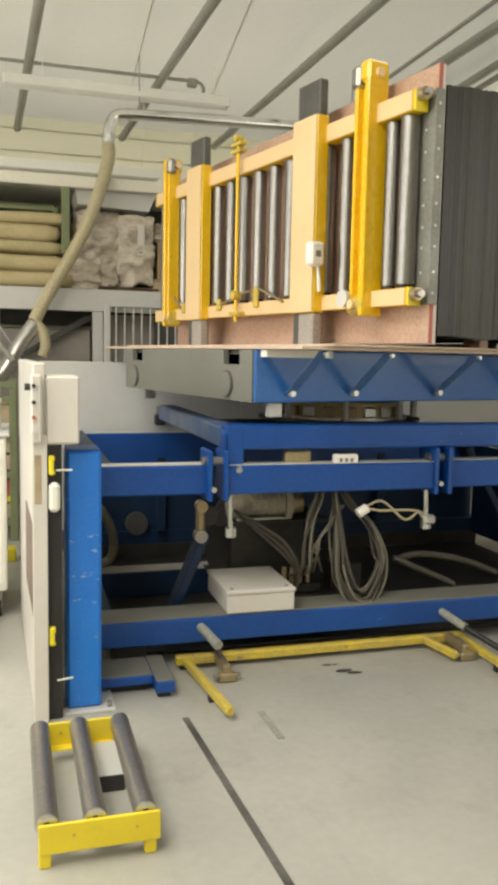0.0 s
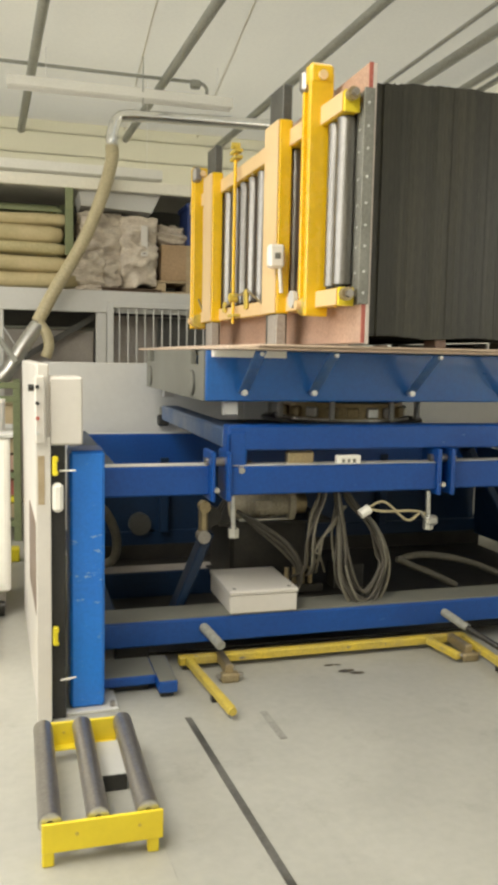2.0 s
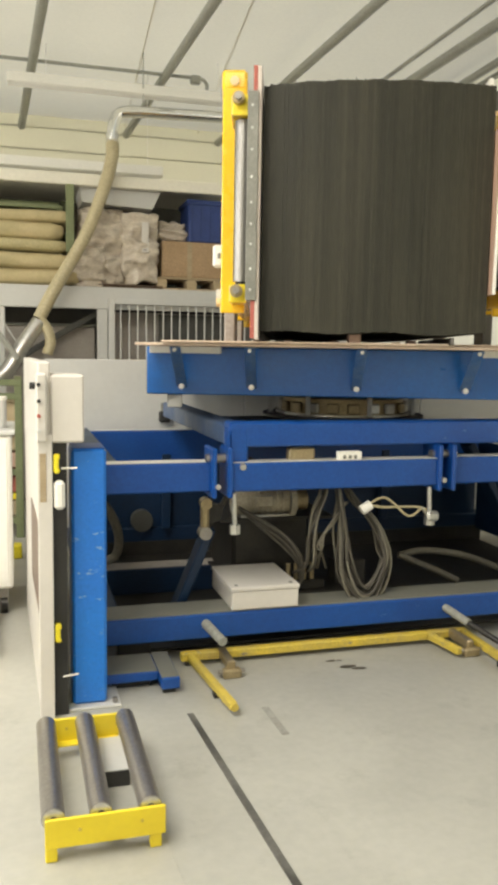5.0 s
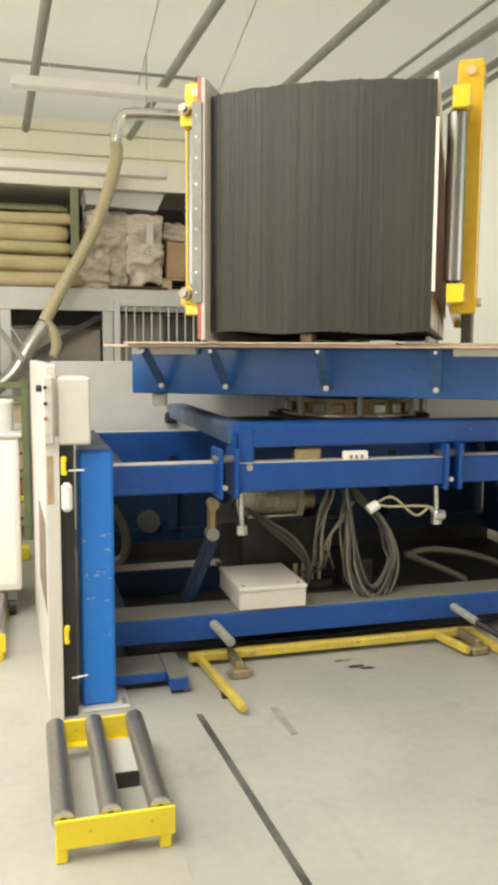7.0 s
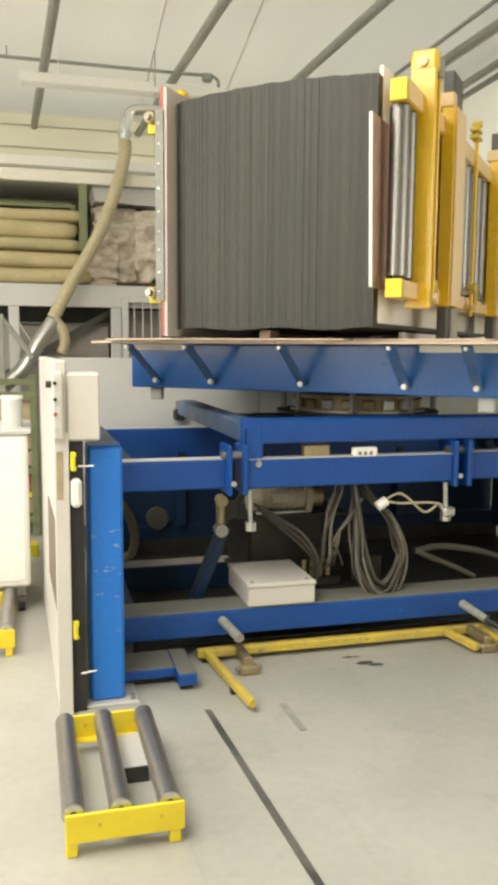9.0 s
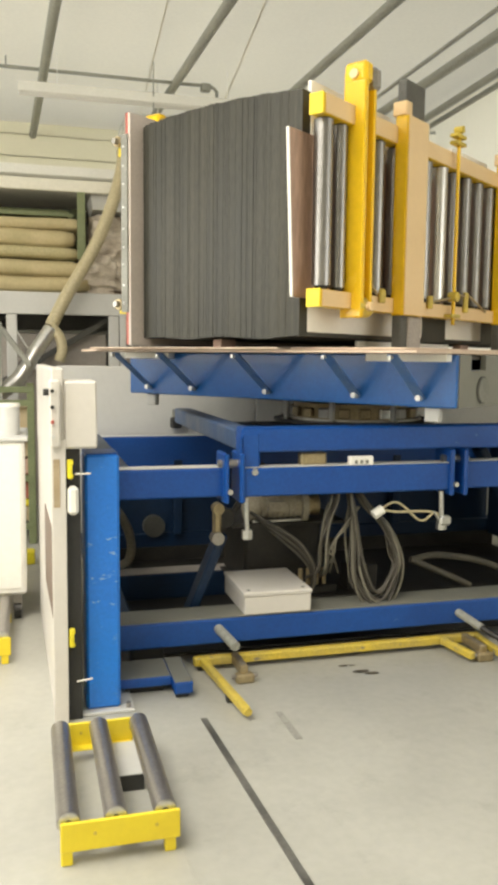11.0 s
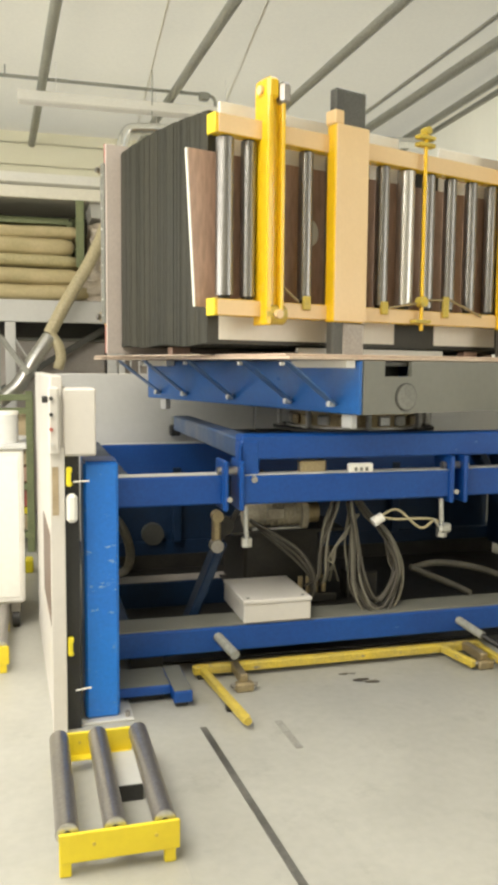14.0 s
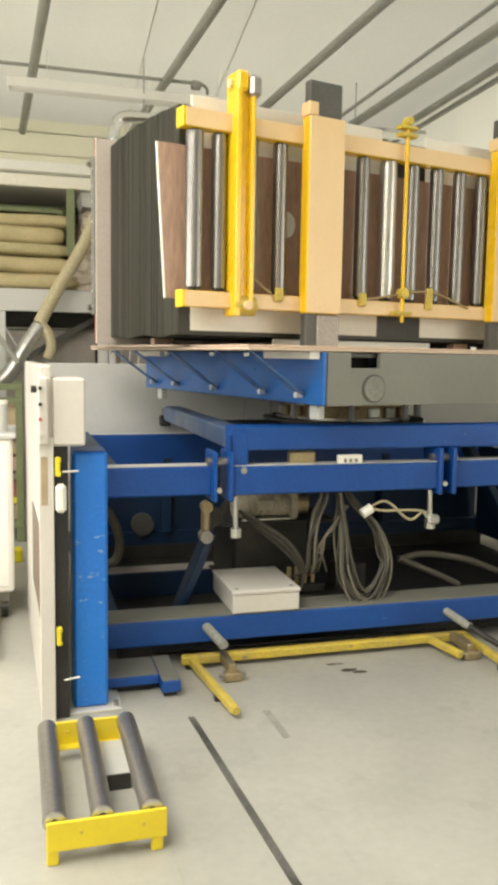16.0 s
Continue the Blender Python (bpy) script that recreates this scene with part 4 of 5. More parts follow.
vs = [bm.verts.new(p) for p in ((-1.42, RB + 0.1, 3.13), (-0.62, RB + 0.1, 3.13), (-0.70, RB + 0.1, 2.96), (-1.40, RB + 0.1, 2.99),
                                (-1.42, RB + 0.7, 3.13), (-0.62, RB + 0.7, 3.13), (-0.70, RB + 0.6, 2.96), (-1.40, RB + 0.6, 2.99))]
for f in ((0, 1, 2, 3), (4, 7, 6, 5), (0, 4, 5, 1), (3, 2, 6, 7), (0, 3, 7, 4), (1, 5, 6, 2)):
    bm.faces.new([vs[i] for i in f])
part("tray_body", bm, PANELGREY, hopper)

cage = thing("mesh_gate", "pale steel gate with vertical bars under the rack", "gate")
part("gate_frame", block((-1.16, -1.10, RB - 0.08, RB - 0.03, 0.0, 2.05), bevel=0.004), PANELGREY, cage)
part("gate_frame", block((0.5, 0.56, RB - 0.08, RB - 0.03, 0.0, 2.05), bevel=0.004), PANELGREY, cage)
part("gate_frame", block((-1.10, 0.5, RB - 0.08, RB - 0.03, 2.0, 2.05), bevel=0.004), PANELGREY, cage)
part("gate_frame", block((-1.10, 0.5, RB - 0.08, RB - 0.03, 0.1, 0.15), bevel=0.004), PANELGREY, cage)
for k in range(18):
    x = -1.04 + 0.085 * k
    part("gate_bar", rod((x, RB - 0.055, 0.15), (x, RB - 0.055, 2.0), 0.007, 6), PANELGREY, cage)
part("backing", block((-1.1, 0.5, RB + 0.35, RB + 0.37, 0.1, 1.94), bevel=0), PLATE, cage, "dusty beige backing sheet")
part("gate_louvre", block((-0.62, 0.4, RB + 0.2, RB + 0.22, 1.2, 1.92), bevel=0), MASTGREY, cage, "dark louvre panel")

# suspended lamps, conduit, duct and hose
for x0, x1, y, z, lab in ((-2.08, 0.08, 3.3, 4.06, "white batten lamp hanging from wires"), (-3.0, -0.55, 3.75, 3.40, "white batten lamp hanging low before the wall")):
    bt = thing("batten_lamp", lab, "ceiling lamp", group="batten lamps")
    part("lamp_tube", rod((x0 + 0.03, y, z - 0.035), (x1 - 0.03, y, z - 0.035), 0.019, 14), LAMPWHITE, bt, smooth=True)
    # reflector of trapezium section
    bm = bmesh.new()
    ends = [[bm.verts.new((x, y + dy, z + dz)) for dy, dz in ((-0.085, -0.045), (-0.08, -0.052), (-0.02, 0.03), (0.02, 0.03), (0.08, -0.052), (0.085, -0.045), (0.03, 0.055), (-0.03, 0.055))] for x in (x0, x1)]
    for k in range(8):
        bm.faces.new((ends[0][k], ends[0][(k + 1) % 8], ends[1][(k + 1) % 8], ends[1][k]))
    for e in ends:
        bm.faces.new(e)
    part("reflector", bm, LAMPWHITE, bt, "white folded sheet reflector")
    for x in (x0 + 0.35, x1 - 0.15):
        part("wire", rod((x, y, z + 0.07), (x, y, 4.4), 0.004, 6), LAMPWHITE, bt)
    for x in (x0, x1):
        part("end_cap", block((x - 0.012, x + 0.012, y - 0.035, y + 0.035, z - 0.05, z + 0.05), bevel=0.008), LAMPWHITE, bt)
cond = thing("conduit", "thin grey conduit pipe under the roof", "conduit")
part("conduit_pipe", pipe([(-4.5, 3.5, 4.30), (-2.2, 3.5, 4.30), (-0.5, 3.5, 4.30), (-0.22, 3.5, 4.30), (-0.14, 3.5, 4.26), (-0.13, 3.5, 4.20)], 0.018, 8, 5), TUBE, cond, smooth=True)
part("elbow_box", block((-0.30, -0.20, 3.46, 3.54, 4.24, 4.32), bevel=0.012), TUBE, cond)
part("conduit_hook", rod((-2.2, 3.5, 4.3), (-2.2, 3.5, 4.4), 0.008, 6), TUBE, cond)
duct = thing("extraction_duct", "shiny galvanised extraction duct with an elbow", "duct")
part("duct_pipe", pipe([(2.2, 3.25, 3.935), (0.5, 3.25, 3.885), (-0.5, 3.25, 3.855), (-0.92, 3.25, 3.840), (-1.06, 3.25, 3.805), (-1.115, 3.25, 3.66), (-1.12, 3.25, 3.52)], 0.055, 16, 5), DUCTZINC, duct, smooth=True)
for p, q in (((-0.93, 3.25, 3.840), (-0.90, 3.25, 3.841)), ((-1.118, 3.25, 3.61), (-1.118, 3.25, 3.58)), ((-1.118, 3.25, 3.55), (-1.118, 3.25, 3.52))):
    part("clamp_ring", rod(p, q, 0.062, 18), DUCTZINC, duct, smooth=True)
part("hanger", rod((-0.82, 3.25, 3.935), (-0.82, 3.25, 4.4), 0.006, 6), TUBE, duct)
part("hanger", rod((1.4, 3.25, 3.985), (1.4, 3.25, 4.4), 0.006, 6), TUBE, duct)
hs = thing("suction_hose", "yellowed corrugated suction hose hanging from the duct", "hose")
part("hose_body", pipe([(-1.118, 3.25, 3.54), (-1.125, 3.2, 3.40), (-1.195, 3.17, 3.126), (-1.335, 3.15, 2.749), (-1.47, 3.13, 2.478), (-1.66, 3.1, 2.153), (-1.83, 3.06, 1.83)], 0.062, 12, 16, ribs=0.035), HOSE, hs, smooth=True)
part("hose_branch", pipe([(-1.82, 3.02, 1.82), (-1.75, 3.0, 1.72), (-1.73, 3.0, 1.60), (-1.76, 3.0, 1.50)], 0.05, 12, 10, ribs=0.035), HOSE, hs, smooth=True)
part("foil_hose", pipe([(-1.83, 3.02, 1.80), (-1.98, 2.95, 1.58), (-2.12, 2.9, 1.35), (-2.3, 2.85, 1.2)], 0.07, 12, 10, ribs=0.05), ZINC, hs, "crinkled silver foil hose", smooth=True)

mach2 = thing("foil_cover", "crinkled silver foil and steel chute behind the cabinet", "chute")
part("chute", bar((-2.28, 2.8, 1.80), (-2.02, 2.8, 1.45), 0.06, 0.05, 0.01), TUBE, mach2)
part("chute_leg", block((-2.33, -2.27, 2.76, 2.82, 0, 1.85), bevel=0.004), TUBE, mach2)

# stacked green stillages behind the guard panel
st = thing("green_stillage", "green steel stillage filled with boards and red strips", "stillage")
for x in (-2.95, -2.06):
    part("stillage_post", block((x, x + 0.06, 1.9, 1.96, 0.0, 1.30), bevel=0.004), GREEN, st)
    part("stillage_post", block((x, x + 0.06, 2.7, 2.76, 0.0, 1.30), bevel=0.004), GREEN, st)
for z in (0.12, 0.52, 0.86, 1.14, 1.25):
    part("stillage_rail", block((-2.95, -2.0, 1.895, 1.955, z, z + 0.05), bevel=0.004), GREEN, st)
for z0, z1, mt in ((0.18, 0.30, WOOD), (0.31, 0.36, SIGNAL), (0.37, 0.50, RED), (0.58, 0.70, ROSE), (0.72, 0.84, WOOD), (0.92, 1.12, WOOD)):
    part("board_pack", block((-2.9, -2.0, 1.97, 2.7, z0, z1), bevel=0.006), mt, st)
ww = thing("yellow_block", "small yellow steel block on the floor", "floor stop")
part("stop_body", block((-2.20, -2.02, 1.2, 1.32, 0, 0.10), bevel=0.01), SIGNAL, ww)

cab = thing("white_cabinet", "white enamelled machine cabinet on castors", "cabinet")
part("cabinet_body", block((-2.75, -2.075, -0.12, 0.5, 0.16, 1.06), bevel=0.015), WHITE, cab)
part("cabinet_top", block((-2.77, -2.055, -0.14, 0.52, 1.06, 1.085), bevel=0.006), PANELGREY, cab)
part("cabinet_door", block((-2.72, -2.10, -0.128, -0.12, 0.2, 1.03), bevel=0.006), WHITE, cab)
for x in (-2.68, -2.13):
    for y in (-0.05, 0.42):
        w = part("castor", rod((x - 0.02, y, 0.05), (x + 0.02, y, 0.05), 0.05, 18), GREASE, cab, smooth=True)
        part("castor_fork", block((x - 0.028, x + 0.028, y - 0.02, y + 0.02, 0.06, 0.16), bevel=0.004), FLOORSTEEL, w)
tl = thing("metal_canister", "dull metal canister standing on the cabinet", "canister")
part("canister_body", rod((-2.16, 0.05, 1.085), (-2.16, 0.05, 1.25), 0.06, 20), PANELGREY, tl, smooth=True)
part("canister_lid", rod((-2.16, 0.05, 1.25), (-2.16, 0.05, 1.27), 0.064, 20), WHITE, tl, smooth=True)

# ---- turning part: table, deck, clamps and load ----
AT = Matrix.Translation((AXIS[0], AXIS[1], 0))
turning = []           # things that ride on the table, with their pose in its space


def rides(name, label, category, local=None, group=""):
    ob = thing(name, label, category, AT, group)
    turning.append((ob, local or Matrix.Identity(4)))
    return ob


TZ0, TZ1 = 1.318, 1.575
tt = rides("turntable", "blue and grey steel turntable with braced skirts", "turntable")
for s in (-1, 1):
    part("skirt", block((-1.125, 1.128, s * 0.925 - 0.02 * (s > 0), s * 0.925 + 0.02 * (s < 0), TZ0, TZ1), bevel=0.006), SHEENBLUE, tt, "blue steel skirt")
    part("skirt_flange", block((-1.12, 1.12, s * 0.905 - 0.10 * (s > 0), s * 0.905 + 0.10 * (s < 0), TZ0, TZ0 + 0.012), bevel=0.002), BLUE, tt)
    x0, x1 = sorted((s * 1.13, s * 1.10))
    e = part("end_wall", block((x0, x1, -0.903, 0.903, TZ0, 1.50), (x0, x1, -0.903, -0.77, 1.50, TZ1), (x0, x1, -0.59, 0.59, 1.50, TZ1), (x0, x1, 0.77, 0.903, 1.50, TZ1), bevel=0), GREY, tt, "grey end wall with two slots")
    for v in (-0.68, 0.68):
        # black sheet set in the slot to paint the hole's darkness
        part("slot_box", block((s * 1.02, s * 1.025, v - 0.1, v + 0.1, 1.48, 1.549), bevel=0), DARK, e, "black sheet painting the slot's shade")
        part("cover_disc", rod((s * 1.128, v + 0.05, 1.40), (s * 1.142, v + 0.05, 1.40), 0.062, 28), STRIP, e, "round dull cover disc")
        part("cover_rim", rod((s * 1.128, v + 0.05, 1.40), (s * 1.136, v + 0.05, 1.40), 0.070, 28), MASTGREY, e)
    for u in (-0.931, -0.555, 0.005, 0.58, 0.945):
        b = part("brace", bar((u, s * 0.93, 1.360), (u, s * 1.23, 1.572), 0.008, 0.055, 0.002, up=(1, 0, 0)), BRACE, tt, "flat slanting steel brace")
        part("brace_bolt", rod((u, s * 0.93, 1.364), (u, s * 0.968, 1.364), 0.015, 12), BOLT, b)
        part("brace_bolt", rod((u, s * 1.236, 1.558), (u, s * 1.256, 1.558), 0.010, 10), BOLT, b)
    part("white_strip", block((-1.10, -0.72, s * 0.958 - 0.03, s * 0.958 + 0.03, 1.54, 1.577), bevel=0.003), WHITE, tt, "white packing strip")
    part("white_strip", block((0.66, 1.10, s * 0.958 - 0.03, s * 0.958 + 0.03, 1.54, 1.577), bevel=0.003), WHITE, tt, "white packing strip")
part("top_plate", block((-1.09, 1.09, -0.90, 0.90, 1.55, 1.572), bevel=0.002), MASTGREY, tt)
part("floor_plate", block((-1.09, 1.09, -0.83, 0.83, TZ0 + 0.001, TZ0 + 0.01), bevel=0.002), SHADEBLUE, tt)
part("hub", rod((0, 0, BZ + 0.106), (0, 0, TZ0 + 0.01), 0.34, 40), GREASE, tt, smooth=True)
for k in range(8):
    a = 2 * math.pi * (k + 0.35) / 8
    x, y = 0.48 * math.cos(a), 0.48 * math.sin(a)
    c = part("support_stem", block((x - 0.014, x + 0.014, y - 0.014, y + 0.014, BZ + 0.012, TZ0), bevel=0.004), PANELGREY, tt, "small pale steel support stem")
    part("stem_foot", block((x - 0.024, x + 0.024, y - 0.024, y + 0.024, BZ + 0.002, BZ + 0.012), bevel=0.003), FLOORSTEEL, c)
for u, v in ((-0.98, -0.86), (0.98, -0.86), (-0.98, 0.86), (0.98, 0.86)):
    part("end_stop", block((u - 0.04, u + 0.04, v - 0.02, v + 0.02, TZ0 - 0.075, TZ0), bevel=0.006), PANELGREY, tt, "pale hanging stop block")

dk = rides("deck_board", "thin plywood deck sheets on the turntable", "deck")
part("deck_sheet", block((-1.115, 0.02, -1.33, 1.40, 1.578, 1.592), bevel=0.002), PLY, dk)
part("deck_sheet", block((0.024, 1.12, -1.33, 1.40, 1.578, 1.592), bevel=0.002), PLY, dk)
part("top_sheet", block((-0.98, 0.40, -1.38, 1.30, 1.594, 1.604), bevel=0.002), PLY, dk)
part("top_sheet", block((0.42, 1.05, -1.30, 1.36, 1.594, 1.604), bevel=0.002), PLY, dk)

skid = rides("skid", "dark wooden skid battens under the load", "skid")
for u in (-0.36, -0.04, 0.50):
    for v in ((-1.26, 0.5, 1.28) if abs(u) < 0.1 else (0.5, 1.28)):
        part("skid_block", block((u - 0.03, u + 0.03, v - 0.06, v + 0.06, 1.605, 1.646), bevel=0.004), ROSE, skid)
part("skid_runner", block((-0.46, -0.10, 0.9, 1.2, 1.605, 1.644), bevel=0.004), GREASE, skid)

# the load: upright black sheets
stack = rides("sheet_stack", "tall stack of upright black sheets with uneven edges", "sheet stack")
random.seed(11)
NS = 120
pitch = 1.056 / NS
off = 0.0
for k in range(NS):
    u = -0.498 + pitch * k
    off = 0.6 * off + random.uniform(-0.003, 0.003)
    top = 2.768 + 0.030 * math.sin((k / NS) * 2.9 + 0.2) + 0.002 * math.sin(k * 0.35) + random.uniform(-0.003, 0.002)
    low = 1.648 + random.choice((0, 0, 0.002, 0.004)) + 0.006 * math.sin(k * 0.12)
    fr = -1.425 + off * 0.5 + 0.001 * math.sin(k * 0.22)
    fr += 0.02 if k < 3 else 0.008 if k < 7 else 0
    part("sheet", block((u, u + pitch * random.uniform(0.94, 1.0), fr, 1.425 + off * 0.5, low, top), bevel=0), SHEET, stack)

# pressing boards and plates on both sides of the load
lb = rides("press_board", "rose-brown pressing board with red edge beside the load", "board")
part("board_sheet", block((-0.543, -0.525, -1.487, 1.40, 1.617, 2.836), bevel=0.002), PINK, lb)
part("red_edge", block((-0.5435, -0.5245, -1.493, -1.487, 1.617, 2.837), bevel=0.001), RED, lb, "red painted edge")
part("liner", block((-0.524, -0.506, -1.495, 1.39, 1.612, 2.834), bevel=0.002), LINER, lb, "pale grey inner lining")
ap = rides("steel_angle", "dusty riveted steel angle strip on the board edge", "steel angle")
part("angle_web", block((-0.553, -0.5445, -1.494, -1.36, 1.79, 2.725), bevel=0.002), STRIP, ap)
part("angle_leg", block((-0.568, -0.518, -1.506, -1.4965, 1.79, 2.725), bevel=0.002), STRIP, ap)
random.seed(4)
for k in range(9):
    z = 1.85 + 0.10 * k + random.uniform(-0.02, 0.02)
    part("rivet", rod((-0.546, -1.510, z), (-0.546, -1.506, z), 0.006, 10), BOLT if k % 4 == 1 else PANELGREY, ap)
    part("rivet", rod((-0.556, -1.43, z), (-0.552, -1.43, z), 0.006, 10), PANELGREY, ap)
bb = rides("film_board", "brown film-faced board with white edge behind the rollers", "board")
TILT = Matrix.Rotation(radians(3.6), 3, "X")
for n, x0, x1, v0, v1, material, lab in (("board_sheet", 0.5625, 0.574, -1.500, 1.43, BROWN, ""), ("white_edge", 0.561, 0.5755, -1.508, -1.500, WHITE, "white board edge")):
    bm = block((x0, x1, v0, v1, 1.831, 2.575), bevel=0.001)
    if n == "white_edge":
        bmesh.ops.rotate(bm, verts=bm.verts, cent=(0.57, -1.504, 1.831), matrix=TILT)
    else:
        for v in bm.verts:
            if v.co.y < 0:
                v.co.y -= (v.co.z - 1.831) * 0.0629
    part(n, bm, material, bb, lab)
bm = bmesh.new()
arc = [bm.verts.new((0.5765, -0.812 + 0.055 * math.cos(a), 2.245 + 0.068 * math.sin(a))) for a in [-math.pi / 2 + math.pi * i / 14 for i in range(15)]]
bm.faces.new(arc)
part("label_patch", bm, WHITE, bb, "white half-round sticker")
for v0, v1 in ((-1.36, -0.18), (0.14, 0.68), (0.88, 1.44)):
    w = rides("white_board", "white coated board standing against the load", "board", group="white boards")
    part("board_sheet", block((0.540, 0.560, v0, v1, 1.675, 2.825), bevel=0.002), WHITE, w)

# white strip added so the gap under the load looks bright
pk = rides("packing_strip", "white strip added in the gap under the load", "packing strip")
part("strip_body", block((0.512, 0.534, -0.85, 0.25, 1.6045, 1.645), bevel=0.003), WHITE, pk)


def clamp_frame():
    """A roller frame; its outer face looks to +x, rollers stand upright along y."""
    f = rides("clamp_frame", "yellow clamping frame with upright steel rollers", "roller frame", group="clamping frames")
    for n, z0, z1 in (("top_beam", 2.632, 2.722), ("bottom_beam", 1.785, 1.865)):
        b = part(n, block((0.615, 0.688, -1.43, 1.43, z0, z1), bevel=0.005), YELLOW, f)
        # thin paler sheet over the outer side of the beam
        part("beam_face", block((0.689, 0.694, -1.418, 1.418, z0 + 0.003, z1 - 0.003), bevel=0.001), PALE, b, "pale outer face")
        for v in (-1.432, 1.432):
            part("beam_cap", block((0.613, 0.69, v - 0.006, v + 0.006, z0 - 0.002, z1 + 0.002), bevel=0.004), LEMON, b, "bright yellow end cap")
    for v in [-1.35] + [-1.215 + 0.175 * k for k in range(15)] + [1.35]:
        r = part("roller", rod((0.636, v, 1.885), (0.636, v, 2.625), 0.044 if abs(v) > 1.3 else 0.038, 24), STEEL, f, "bright steel roller", smooth=True)
        part("axle", rod((0.636, v, 1.80), (0.636, v, 2.70), 0.012, 10), GREASE, r)
        part("roller_cap", rod((0.636, v, 1.872), (0.636, v, 1.886), 0.03, 16), GREASE, r)
        part("roller_cap", rod((0.636, v, 2.624), (0.636, v, 2.638), 0.03, 16), GREASE, r)
    # end posts of channel section with knuckles
    for v in (-1.16, 1.16):
        o = -1 if v < 0 else 1
        p = part("end_post", block((0.628, 0.748, v - 0.016, v + 0.016, 1.745, 2.88), bevel=0.006), YELLOW, f, "tall yellow end post")
        part("post_web", block((0.690, 0.715, v - o * 0.016, v - o * 0.066, 1.80, 2.84), bevel=0.002), YELLOW, p)
        part("post_rib", block((0.665, 0.748, v - o * 0.066, v - o * 0.088, 1.80, 2.84), bevel=0.004), YELLOW, p)
        part("knuckle", block((0.628, 0.752, v + o * 0.019, v - o * 0.05, 2.82, 2.918), bevel=0.014), YELLOW, p)
        part("knuckle_pin", rod((0.69, v + o * 0.034, 2.86), (0.69, v - o * 0.12, 2.86), 0.022, 12), PALE, p, smooth=True)
        part("knuckle", rod((0.70, v + o * 0.014, 1.80), (0.70, v - o * 0.11, 1.80), 0.05, 20), OLDYELLOW, p, smooth=True)
        part("knuckle_pin", rod((0.748, v - o * 0.05, 1.80), (0.772, v - o * 0.05, 1.80), 0.022, 12), PALE, p, smooth=True)
        part("post_hook", block((0.70, 0.76, v - o * 0.052, v - o * 0.115, 2.80, 2.905), bevel=0.016), FLOORSTEEL, p, "grey steel hook")
    # wide sleeves sliding on grey masts
    for v in (-0.655, 0.66):
        s = part("sleeve", block((0.676, 0.752, v - 0.108, v + 0.108, 1.775, 2.768), bevel=0.008), YELLOW, f, "wide yellow sleeve")
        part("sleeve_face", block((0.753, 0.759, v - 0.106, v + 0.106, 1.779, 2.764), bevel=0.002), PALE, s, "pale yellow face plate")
        m = part("mast", block((0.682, 0.735, v - 0.10, v + 0.10, 1.605, 2.945), bevel=0.006), MASTGREY, f, "dark grey steel mast")
        part("mast_foot", block((0.690, 0.748, v - 0.03, v + 0.106, 1.606, 1.77), bevel=0.006), PLATE, m, "dusty steel foot")
    # trip rod with its levers
    t = part("trip_rod", rod((0.725, -0.11, 1.75), (0.725, -0.11, 2.83), 0.011, 10), YELLOW, f, "thin yellow trip rod", smooth=True)
    for z in (2.76, 2.80, 1.80):
        part("rod_bracket", block((0.694, 0.745, -0.17, -0.05, z - 0.010, z + 0.010), bevel=0.004), OLDYELLOW, t)
    part("rod_ring", rod((0.70, -0.11, 2.835), (0.75, -0.11, 2.835), 0.021, 14), OLDYELLOW, t)
    part("rod_ring", rod((0.70, -0.11, 1.91), (0.75, -0.11, 1.91), 0.028, 14), OLDYELLOW, t)
    for a, b in (((0.705, -0.36, 1.865), (0.715, -0.14, 1.90)), ((0.715, -0.12, 1.92), (0.705, 0.12, 1.93)), ((0.705, 0.12, 1.94), (0.705, 0.40, 1.85)), ((0.705, -0.95, 1.87), (0.705, -1.08, 1.96))):
        part("lever", rod(a, b, 0.007, 8), BRASS, t)
    for v in (-0.37, 0.10, -0.90):
        part("lever_stand", block((0.695, 0.715, v - 0.025, v + 0.025, 1.83, 1.95 if v > 0 else 1.90), bevel=0.006), OLDYELLOW, t)
    return f


cf = clamp_frame()
cf2 = copy_thing(cf, AT)
# one roller of the first frame is newer and brighter than the rest
for o in [c for c in cf.children if c.name.startswith("roller") and abs(sum(v.co.y for v in c.data.vertices) / len(c.data.vertices) + 0.165) < 0.02]:
    o.data = o.data.copy()
    o.data.materials[0] = NEWSTEEL
    for v in o.data.vertices:
        v.co.x, v.co.y = 0.636 + (v.co.x - 0.636) * 1.3, -0.165 + (v.co.y + 0.165) * 1.3
    o["label"] = "clean bright steel roller, thicker than the others"
turning[-1] = (cf, pose(0.012, -0.035, 0))
turning.append((cf2, pose(0.010, 0.0, 0, 0, 0, 181.5)))
for v in (-0.655, 0.66):
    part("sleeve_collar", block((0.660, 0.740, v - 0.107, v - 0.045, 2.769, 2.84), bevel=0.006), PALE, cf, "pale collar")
sw = part("limit_switch", block((0.730, 0.812, 0.772, 0.835, 2.005, 2.125), bevel=0.012), WHITE, cf2, "white limit switch box")
part("switch_mark", block((0.755, 0.785, 0.836, 0.838, 2.05, 2.08), bevel=0), GREY, sw)
part("switch_stem", rod((0.735, 0.80, 1.88), (0.745, 0.80, 2.006), 0.010, 8), WHITE, sw)
part("switch_ring", rod((0.752, 1.05, 1.83), (0.775, 1.05, 1.83), 0.042, 20), PANELGREY, cf2, "white round guard ring", smooth=True)

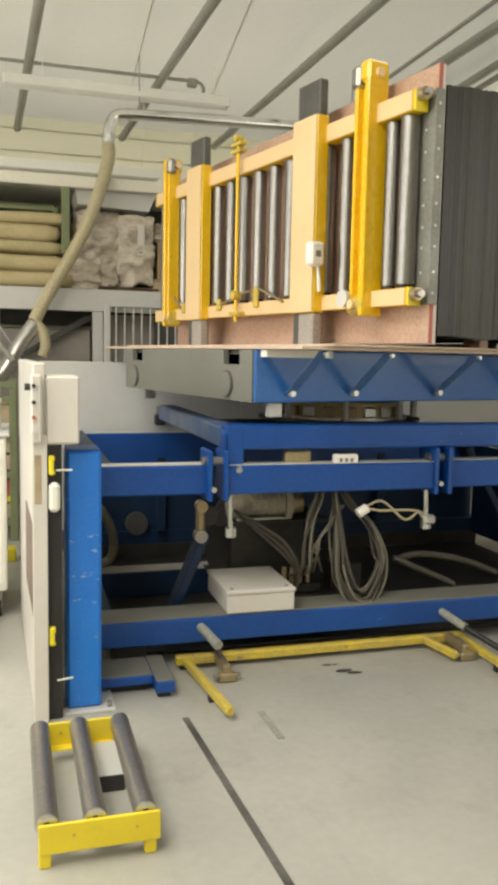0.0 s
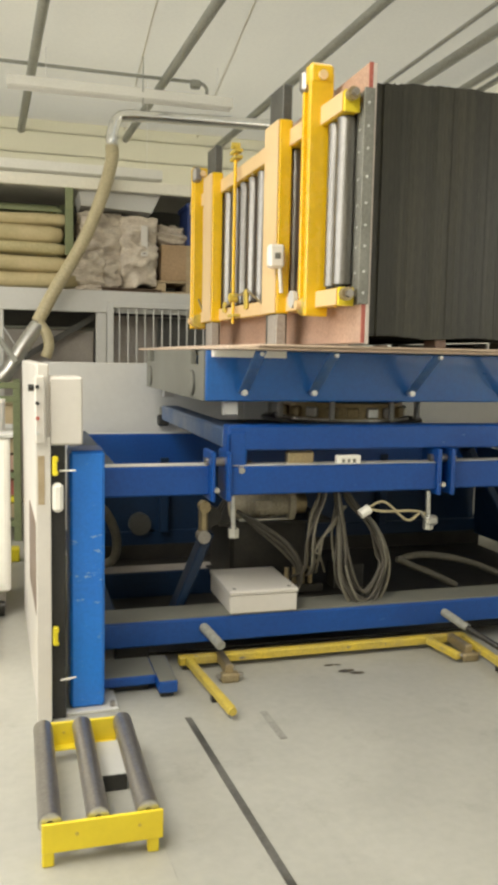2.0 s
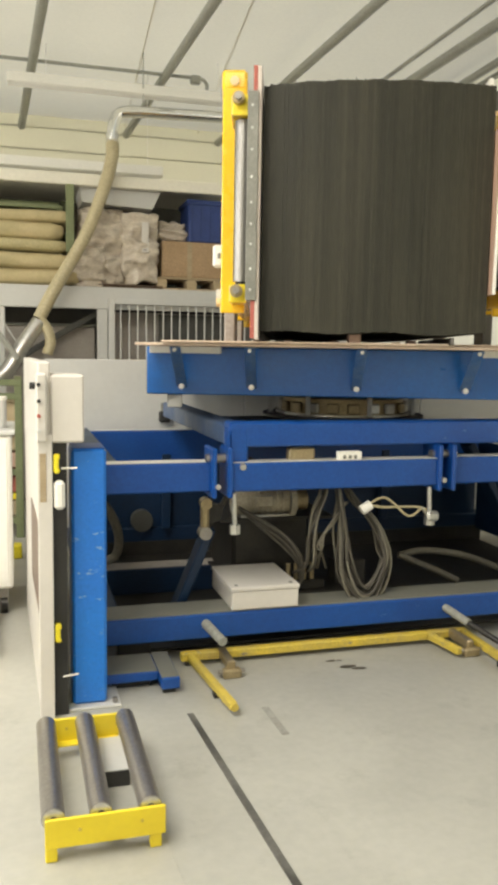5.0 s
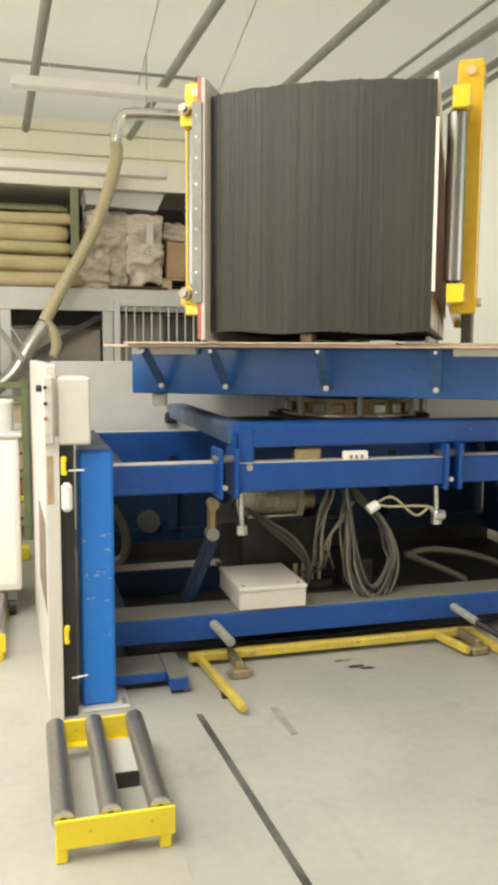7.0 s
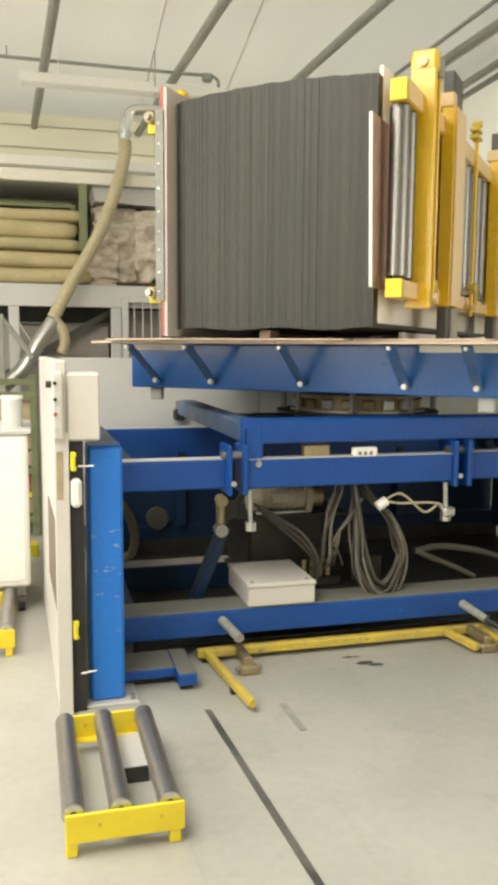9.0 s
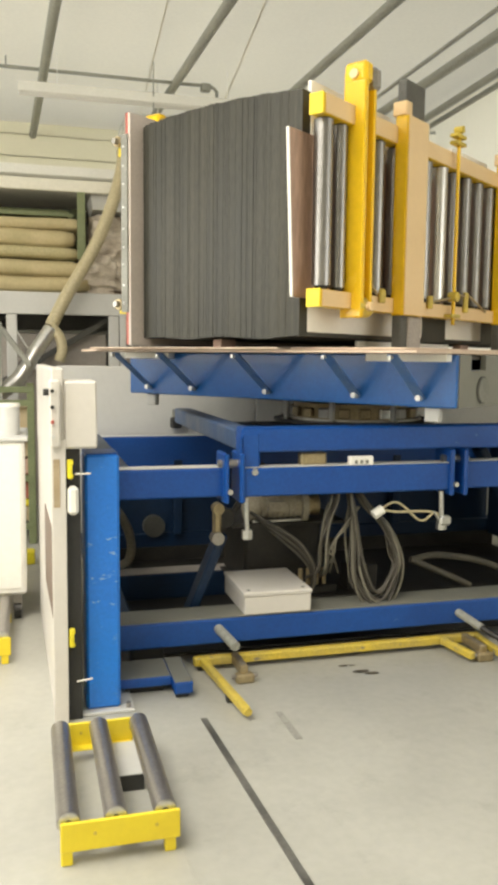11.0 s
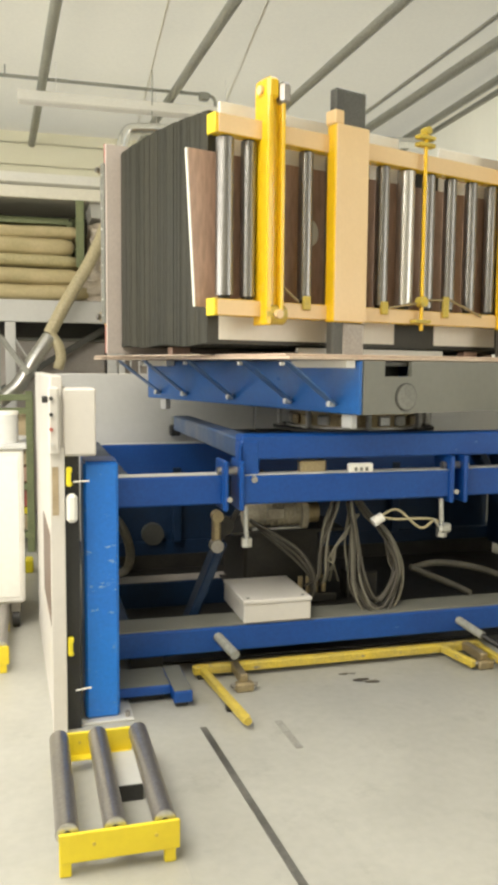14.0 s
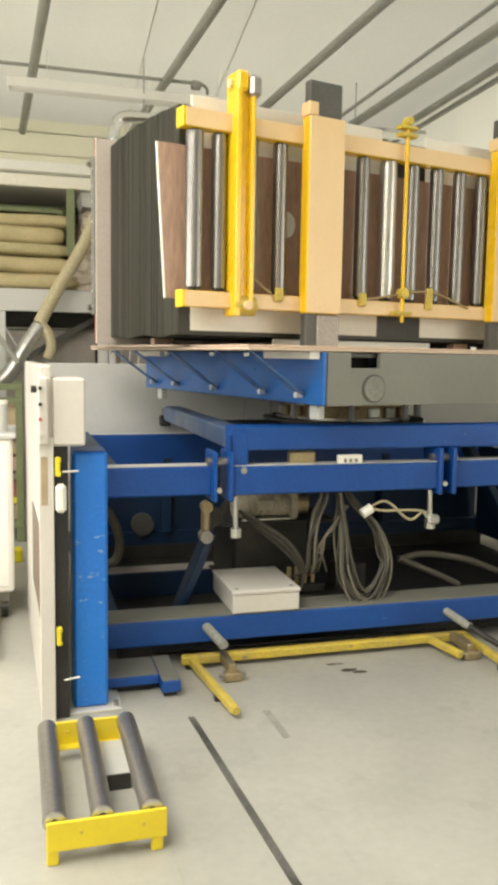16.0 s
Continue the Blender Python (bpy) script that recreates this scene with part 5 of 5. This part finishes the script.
for z, r in ((2.70, 0.028), (1.835, 0.03)):
    eb = part("end_bearing", rod((0.66, 1.437, z), (0.66, 1.475, z), r, 14), BRASS, cf2, "oily end bearing", smooth=True)
    part("bearing_nut", rod((0.66, 1.475, z), (0.66, 1.50, z), r * 0.6, 6), FLOORSTEEL, eb)


def motions():
    for ob, local in turning:
        walk(ob, [(t, AT @ pose(0, 0, 0, 0, 0, a) @ local) for t, a in TURN])


motions()
